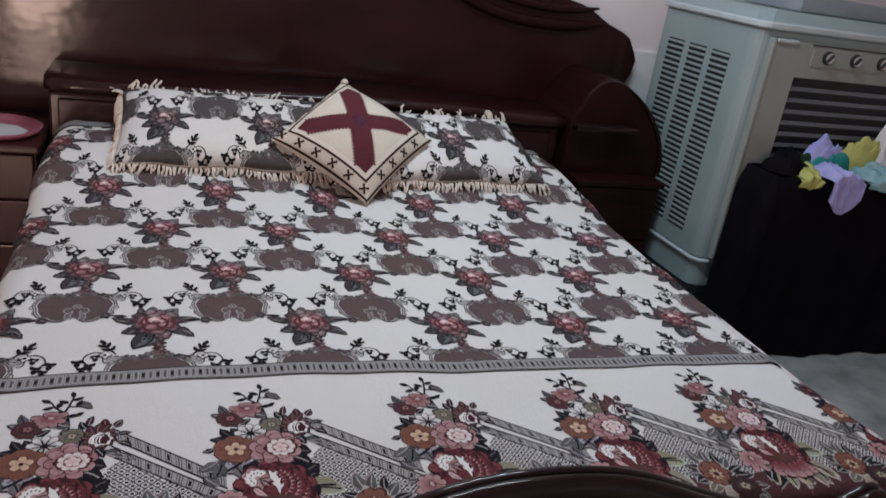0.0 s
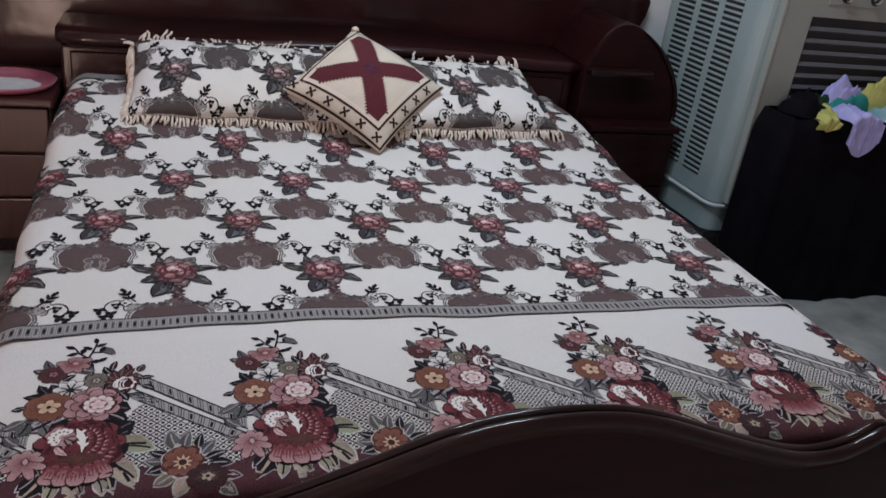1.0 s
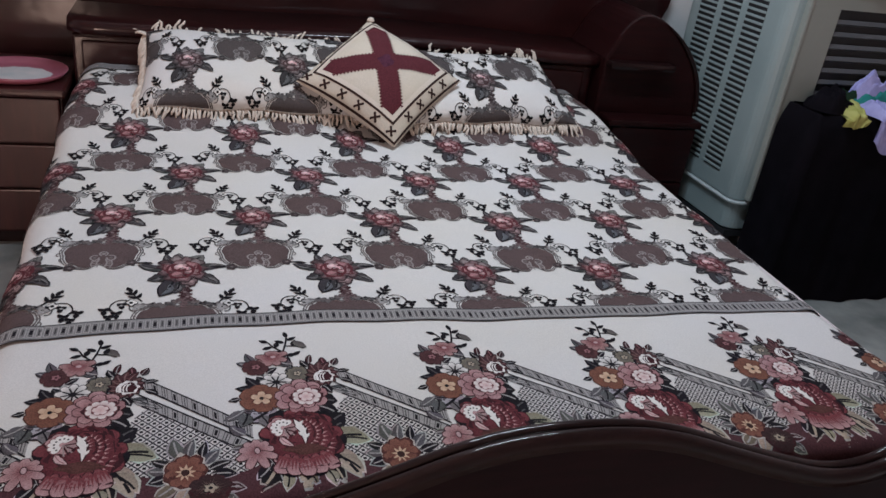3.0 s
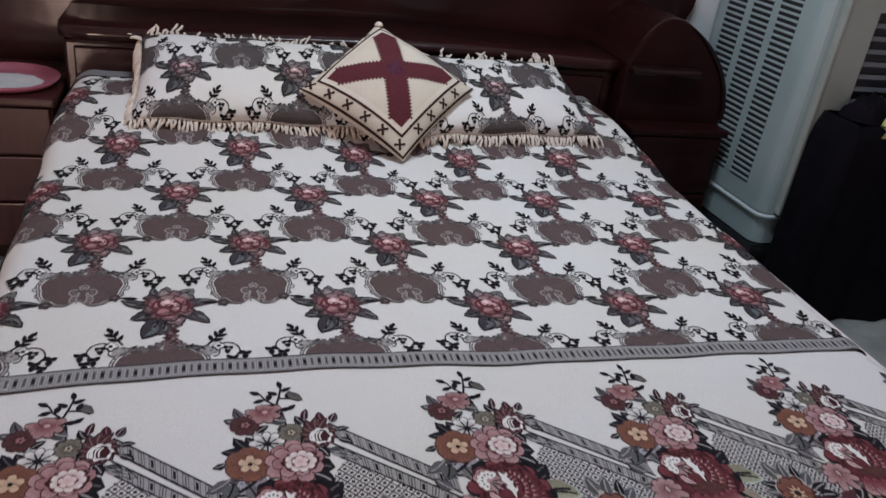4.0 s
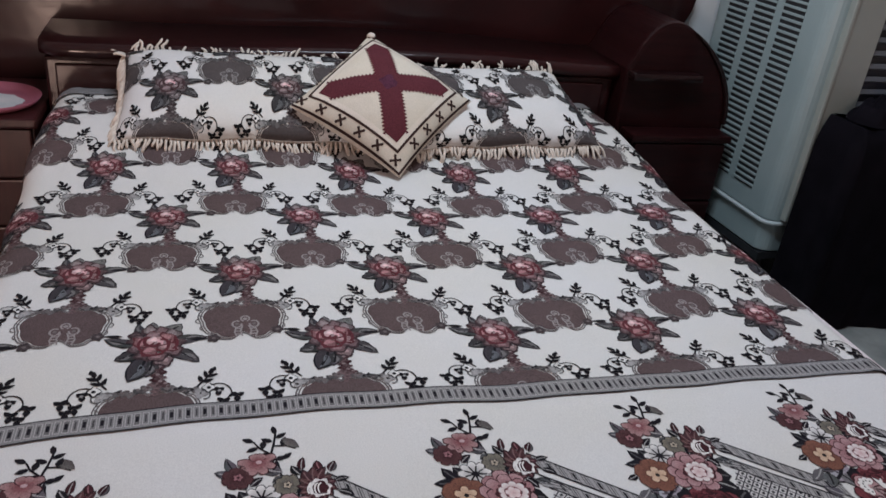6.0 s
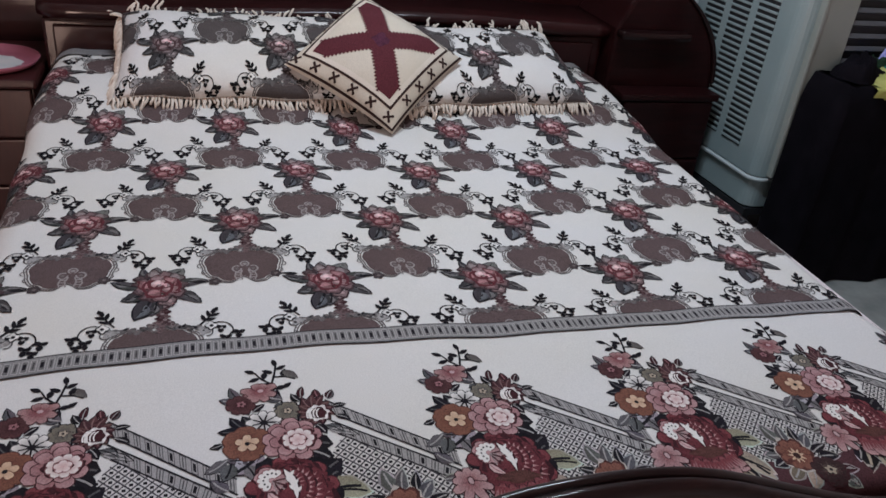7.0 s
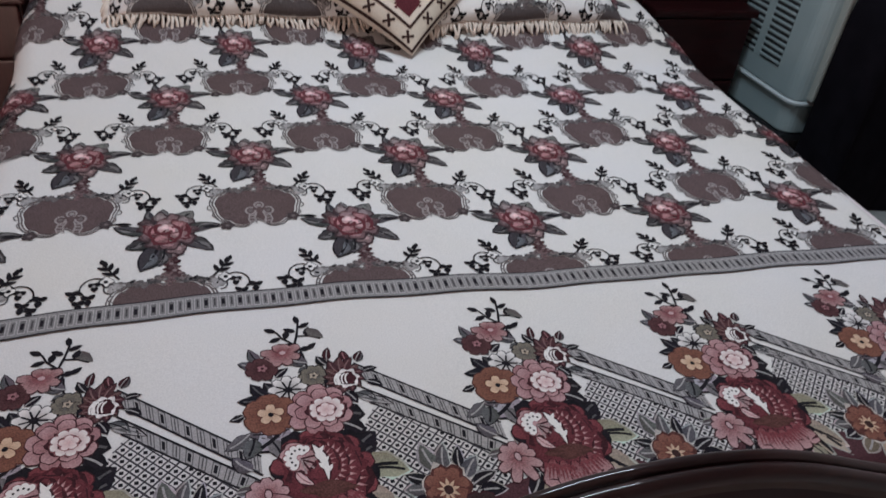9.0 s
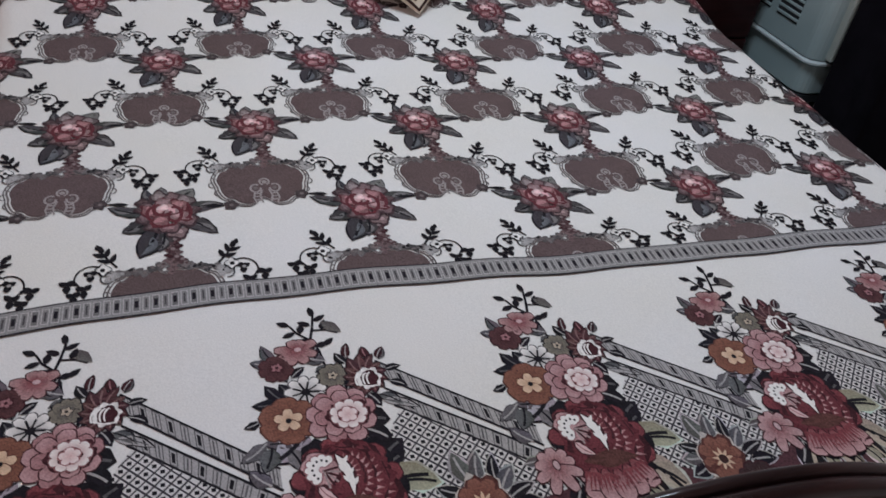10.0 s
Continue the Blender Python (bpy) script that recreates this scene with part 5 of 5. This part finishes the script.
    part("back", bm, FRINGE, ob, "plain cream back", True)
    bm = bmesh.new()
    bmesh.ops.create_icosphere(bm, subdivisions=2, radius=1.0)
    for v in bm.verts:
        k = 1 + 0.25 * noise.noise(v.co * 2.3)
        v.co = top + Vector((v.co.x * 0.013 * k, v.co.y * 0.012 * k, v.co.z * 0.011 * k - 0.009))
    part("corner_tuft", bm, FRINGE, ob, "stubby sewn corner tip", True)


cushion()


# ---- air cooler ----
def chamfered(x0, x1, y0, y1, z0, z1, c, m):
    """A box with its upright edges rounded widely and its rims softened."""
    bm = bmesh.new()
    plan = []
    for cx, cy, a in ((x1 - c, y1 - c, 0), (x0 + c, y1 - c, 90), (x0 + c, y0 + c, 180), (x1 - c, y0 + c, 270)):
        plan += [(cx + c * math.cos(radians(a + 15 * k)), cy + c * math.sin(radians(a + 15 * k))) for k in range(7)]
    mx, my = (x0 + x1) / 2, (y0 + y1) / 2
    e = min(0.006, (z1 - z0) * 0.3)
    rings = []
    for z, k in ((z0, e), (z0 + e, 0), (z1 - e, 0), (z1, e)):
        rings.append([bm.verts.new(m @ Vector((x + (mx - x) * k / 0.3, y + (my - y) * k / 0.3, z))) for x, y in plan])
    n = len(plan)
    for p, q in zip(rings, rings[1:]):
        for k in range(n):
            bm.faces.new((p[k], p[(k + 1) % n], q[(k + 1) % n], q[k]))
    bm.faces.new(list(reversed(rings[0])))
    bm.faces.new(rings[-1])
    return bm


def air_cooler():
    m = pose(1.992, 2.640, 0, 0, 0, 2.5)
    ob = thing("air_cooler", "tall pale grey green plastic air cooler on a dark stand", "air cooler", at=(2.3, 2.9, 0))
    W, D, Z0, Z1 = 0.88, 0.62, 0.20, 1.236

    def bx(*a, **k):
        return boxed(*a, m=m, **k)

    part("body", chamfered(0, W, 0, D, 0.325, Z1, 0.052, m), COOLER, ob)
    part("tank", chamfered(0.008, W - 0.008, 0.008, D - 0.008, Z0, 0.315, 0.050, m), COOLER, ob, "slightly darker water tank")
    part("rim", chamfered(-0.008, W + 0.008, -0.008, D + 0.008, 0.311, 0.326, 0.056, m), COOLER_TRIM, ob, "pale rim")
    part("lid", chamfered(-0.014, W + 0.014, -0.014, D + 0.014, Z1, Z1 + 0.026, 0.060, m), COOLER_TRIM, ob, "pale lid")
    # lid: a sloping collar and a flat pale top with a raised lip
    bm = bmesh.new()
    rings = []
    for inset, z in ((0.0, Z1 + 0.024), (0.012, Z1 + 0.034), (0.050, Z1 + 0.062), (0.056, Z1 + 0.066), (0.085, Z1 + 0.064)):
        rings.append([bm.verts.new(m @ Vector((x, y, z))) for x, y in ((inset, inset + 0.04), (inset + 0.04, inset), (W - inset - 0.04, inset), (W - inset, inset + 0.04),
                                                                        (W - inset, D - inset - 0.04), (W - inset - 0.04, D - inset), (inset + 0.04, D - inset), (inset, D - inset - 0.04))])
    for a, b in zip(rings, rings[1:]):
        for k in range(8):
            bm.faces.new((a[k], a[(k + 1) % 8], b[(k + 1) % 8], b[k]))
    bm.faces.new(rings[-1])
    bmesh.ops.recalc_face_normals(bm, faces=bm.faces)
    part("top_cover", bm, COOLER, ob, "sloping plastic top cover")
    # Pale strip standing in for a highlight on the front panel's top edge.
    part("corner_highlight", bx(0.068, 0.165, -0.028, -0.018, 1.196, 1.210, bevel=0.004), COOLER_TRIM, ob, "pale strip for the highlight on the panel's top edge")
    # side vents: dark backing and slats
    slat = None
    for y0 in (0.122, 0.268, 0.414):
        vent = part("side_vent", bx(-0.0025, 0.004, y0 + 0.004, y0 + 0.110, 0.405, 1.122), BLACK, ob, "dark vent")
        rows = 33
        for k in range(rows):
            z = 0.405 + (1.122 - 0.405) * (k + 0.5) / rows
            if slat is None:
                bm = boxed(-0.006, 0.0, -0.055, 0.055, -0.0045, 0.0045, bevel=0.0015)
                slat = part("slat", bm, COOLER, vent)
                mesh = slat.data
                one = slat
            else:
                one = new("slat", mesh)
                one.parent = vent
            one.matrix_basis = m @ pose(0, y0 + 0.057, z)
    # front face
    fr = part("front_panel", bmesh.new(), COOLER_FRONT, ob, "grey front panel")
    bm = bmesh.new()
    for x0, x1, z0, z1 in ((0.066, 0.190, 0.34, 1.205), (W - 0.085, W - 0.03, 0.34, 1.205), (0.190, W - 0.085, 1.078, 1.205), (0.190, W - 0.085, 0.34, 0.44)):
        box(bm, x0, x1, -0.022, 0.004, z0, z1, 0.004 if x1 - x0 < 0.1 else 0.0, m=m)
    bm.to_mesh(fr.data)
    bm.free()
    part("edge_strip", bx(0.050, 0.067, -0.026, 0.004, 0.335, 1.21, bevel=0.006), COOLER_FRONT, ob, "grey edge strip")
    part("backing", bx(0.185, W - 0.08, -0.003, 0.003, 0.43, 1.088), BLACK, fr)
    for k in range(14):
        z = 0.462 + 0.0435 * k
        bm = boxed(0.191, W - 0.086, -0.020, -0.003, -0.0085, 0.0085, 0.002)
        for v in bm.verts:
            v.co = m @ (Matrix.Translation((0, 0, z)) @ Matrix.Rotation(radians(-25), 4, "X") @ v.co)
        part("louver", bm, LOUVER, fr, "dark grey louver")
    part("control_strip", bx(0.245, W - 0.10, -0.026, -0.020, 1.125, 1.194, bevel=0.002), COOLER_FRONT, fr)
    part("slot_line", bx(0.235, W - 0.09, -0.026, -0.020, 1.198, 1.203), BLACK, fr)
    for x in (0.319, 0.457, 0.595, 0.733):
        kn = part("knob", bmesh.new(), CHROME, fr, "pale metal knob with a dark ring")
        bm = bmesh.new()
        tube(bm, [m @ Vector((x, -0.026, 1.160)), m @ Vector((x, -0.040, 1.160))], 0.020, 20)
        bm.to_mesh(kn.data)
        bm.free()
        bm = tube(bmesh.new(), [m @ Vector((x, -0.026, 1.160)), m @ Vector((x, -0.034, 1.160))], 0.025, 24)
        part("ring", bm, BLACK, kn)
        bm = boxed(-0.0035, 0.0035, -0.046, -0.038, -0.017, 0.017, 0.001)
        for v in bm.verts:
            v.co = m @ (Matrix.Translation((x, 0, 1.160)) @ Matrix.Rotation(radians(40), 4, "Y") @ v.co)
        part("pointer", bm, BLACK, kn)
    # stand
    st = thing("cooler_stand", "dark iron stand under the air cooler", "stand", at=(2.3, 2.9, 0))
    for x in (0.03, W - 0.03):
        for y in (0.03, D - 0.03):
            part("leg", bx(x - 0.014, x + 0.014, y - 0.014, y + 0.014, 0, 0.172), BLACK, st)
    part("frame", bx(0.01, W - 0.01, 0.01, D - 0.01, 0.170, 0.198), BLACK, st)
    # things on the lid
    t = thing("plastic_basket", "shallow blue grey plastic basket on the cooler lid", "basket", at=(2.4, 2.9, Z1 + 0.066))
    bm = bmesh.new()
    for x0, x1, y0, y1 in ((0.30, 0.84, 0.16, 0.17), (0.30, 0.84, 0.49, 0.50), (0.30, 0.31, 0.17, 0.49), (0.83, 0.84, 0.17, 0.49)):
        box(bm, x0, x1, y0, y1, Z1 + 0.067, Z1 + 0.128, 0.003, m=m)
    box(bm, 0.31, 0.83, 0.17, 0.49, Z1 + 0.067, Z1 + 0.072, m=m)
    part("shell", bm, mixed("basket_plastic", (0.24, 0.28, 0.32), (0.31, 0.35, 0.39), 5, 0.4), t)


air_cooler()


# ---- draped table with clothes ----
def fabric(name, c1, c2, rough=0.9):
    return mixed(name, c1, c2, 25, rough, bump_by=0.0006, bump_scale=600, spec=0.15)


TABLE_X0, TABLE_X1, TABLE_Y0, TABLE_Y1, TABLE_Z = 2.075, 3.15, 2.44, 2.605, 0.745


def draped_table():
    ob = thing("draped_table", "narrow table hidden under a black cloth that hangs to the floor", "table", at=(2.5, 2.5, 0))
    part("tabletop", boxed(TABLE_X0 + 0.01, TABLE_X1 - 0.01, TABLE_Y0 + 0.01, TABLE_Y1, TABLE_Z - 0.03, TABLE_Z - 0.006, 0.004), WOOD, ob)
    for x in (TABLE_X0 + 0.05, TABLE_X1 - 0.05):
        for y in (TABLE_Y0 + 0.05, TABLE_Y1 - 0.03):
            part("leg", boxed(x - 0.02, x + 0.02, y - 0.02, y + 0.02, 0, TABLE_Z - 0.03), WOOD, ob)
    bm = bmesh.new()
    r = 0.025
    depth = TABLE_Y1 - TABLE_Y0
    # outline in plan: up the left side, along the front
    plan = []
    n1, n2 = 12, 90
    for k in range(n1):
        plan.append((TABLE_X0, TABLE_Y1 - depth * k / n1, (-1, 0)))
    for k in range(n2 + 1):
        plan.append((TABLE_X0 + (TABLE_X1 - TABLE_X0) * k / n2, TABLE_Y0, (0, -1)))
    rows = []
    for h in [0.0] + [k / 16 for k in range(1, 17)]:
        row = []
        for i, (x, y, d) in enumerate(plan):
            s = x * 30 + y * 30
            w = h**0.7 * (0.008 * math.sin(s) + 0.006 * math.sin(s * 0.43 + 1) + 0.003 * math.sin(s * 2.2)) + 0.004 * h
            out = r * math.sin(min(1, h * 8) * math.pi / 2)
            row.append(bm.verts.new((x + d[0] * (out + w) - 0.0, y + d[1] * (out + w), max(0.003, TABLE_Z - (TABLE_Z - 0.003) * h - 0.0))))
        rows.append(row)
    for a, b in zip(rows, rows[1:]):
        for i in range(len(plan) - 1):
            bm.faces.new((a[i], b[i], b[i + 1], a[i + 1]))
    ctop = [bm.verts.new((x, TABLE_Y1, TABLE_Z)) for x, y, d in plan[n1:]]
    for i in range(n2):
        bm.faces.new((rows[0][n1 + i], rows[0][n1 + i + 1], ctop[i + 1], ctop[i]))
    bmesh.ops.recalc_face_normals(bm, faces=bm.faces)
    part("cloth", bm, DARK_CLOTH, ob, "black cloth with soft folds", True)


def garment(name, label, cx, cy, w, d, h, mat, seed, overhang=0.0, turn=0.0):
    """A crumpled piece of clothing on the table; overhang metres of it fall over the front edge."""
    ob = thing(name, label, "clothing", "heap of clothes on the draped table", at=(cx, cy, TABLE_Z))
    bm = bmesh.new()
    n = 64
    c, s = math.cos(radians(turn)), math.sin(radians(turn))
    front = TABLE_Y0 - 0.03
    for layer in (0, 1):
        grid = []
        for j in range(n + 1):
            row = []
            for i in range(n + 1):
                a, b = -1 + 2 * i / n, -1 + 2 * j / n
                edge = max(0.0, 1 - min(1.0, a * a + b * b) ** 1.5)
                q = Vector((a * 2.2 + seed, b * 2.2, seed * 1.7))
                bent = q + Vector((noise.noise(q * 0.9 + Vector((5, 1, 2))), noise.noise(q * 0.9 + Vector((1, 7, 3))), 0)) * 0.9
                f = 0.50 + 0.40 * noise.noise(q * 0.8) + 0.34 * (0.5 - abs(noise.noise(bent * 1.1))) + 0.13 * (0.4 - abs(noise.noise(bent * 2.6))) + 0.03 * noise.noise(q * 6)
                wob = 1 + 0.22 * noise.noise(Vector((a * 1.5, b * 1.5, seed + 3)))
                lx, ly = a * w / 2 * wob, b * d / 2 * wob
                x, y = cx + c * lx - s * ly, cy + s * lx + c * ly
                z = TABLE_Z + 0.004 + (h * f * edge**0.6 if layer else 0.0)
                if overhang and b < -0.2:
                    k = (-0.2 - b) / 0.8
                    y0 = cy + s * lx + c * (-0.2 * d / 2)
                    along = k * (overhang + (y0 - front))
                    reach = max(0.0, y0 - front)
                    if along < reach:
                        y = y0 - along
                    else:
                        y = front - 0.006 - 0.012 * f
                        z -= (along - reach) * (1 - 0.35 * abs(a)) * wob
                    if layer:
                        y -= 0.004
                row.append(bm.verts.new((x, y, z)))
            grid.append(row)
        for j in range(n):
            for i in range(n):
                q = (grid[j][i], grid[j][i + 1], grid[j + 1][i + 1], grid[j + 1][i])
                bm.faces.new(q if layer else q[::-1])
    part("fabric", bm, mat, ob, "", True)
    return ob


draped_table()
LAV = fabric("lavender_cotton", (0.33, 0.34, 0.68), (0.47, 0.48, 0.84))
YEL = fabric("yellow_cotton", (0.38, 0.40, 0.11), (0.52, 0.53, 0.20))
TEAL = fabric("teal_cotton", (0.02, 0.20, 0.19), (0.04, 0.30, 0.27))
SKY = fabric("pale_blue_cotton", (0.20, 0.38, 0.42), (0.30, 0.48, 0.52))
WHITE = fabric("white_cotton", (0.62, 0.64, 0.66), (0.72, 0.73, 0.75))
GREEN = fabric("dark_green_cotton", (0.010, 0.030, 0.016), (0.022, 0.055, 0.030))
garment("black_bag", "soft black bag at the end of the table", 2.170, 2.520, 0.17, 0.16, 0.10, DARK_CLOTH, 1.0)
garment("yellow_dupatta", "crumpled yellow cotton cloth over the table edge", 2.245, 2.500, 0.11, 0.15, 0.045, YEL, 2.0, 0.035, -38)
garment("green_scarf", "dark green scarf bunched behind the yellow cloth", 2.270, 2.570, 0.15, 0.07, 0.085, GREEN, 9.0)
garment("lavender_shirt", "lavender cotton shirt hanging over the table edge", 2.370, 2.500, 0.16, 0.17, 0.055, LAV, 3.0, 0.12, 8)
garment("teal_scarf", "rumpled teal scarf among the heaped clothes", 2.390, 2.560, 0.26, 0.085, 0.10, TEAL, 4.0)
garment("blue_shirt", "pale blue shirt folded on the table", 2.590, 2.495, 0.24, 0.18, 0.075, SKY, 5.0, 0.03)
garment("yellow_shirt", "bright yellow shirt heaped on other clothes", 2.580, 2.565, 0.28, 0.085, 0.18, YEL, 6.0)
garment("violet_scarf", "violet scarf bunched against the cooler", 2.375, 2.572, 0.20, 0.07, 0.17, LAV, 7.0)
garment("white_vest", "white vest on top of the heap", 2.700, 2.560, 0.26, 0.09, 0.24, WHITE, 8.0)
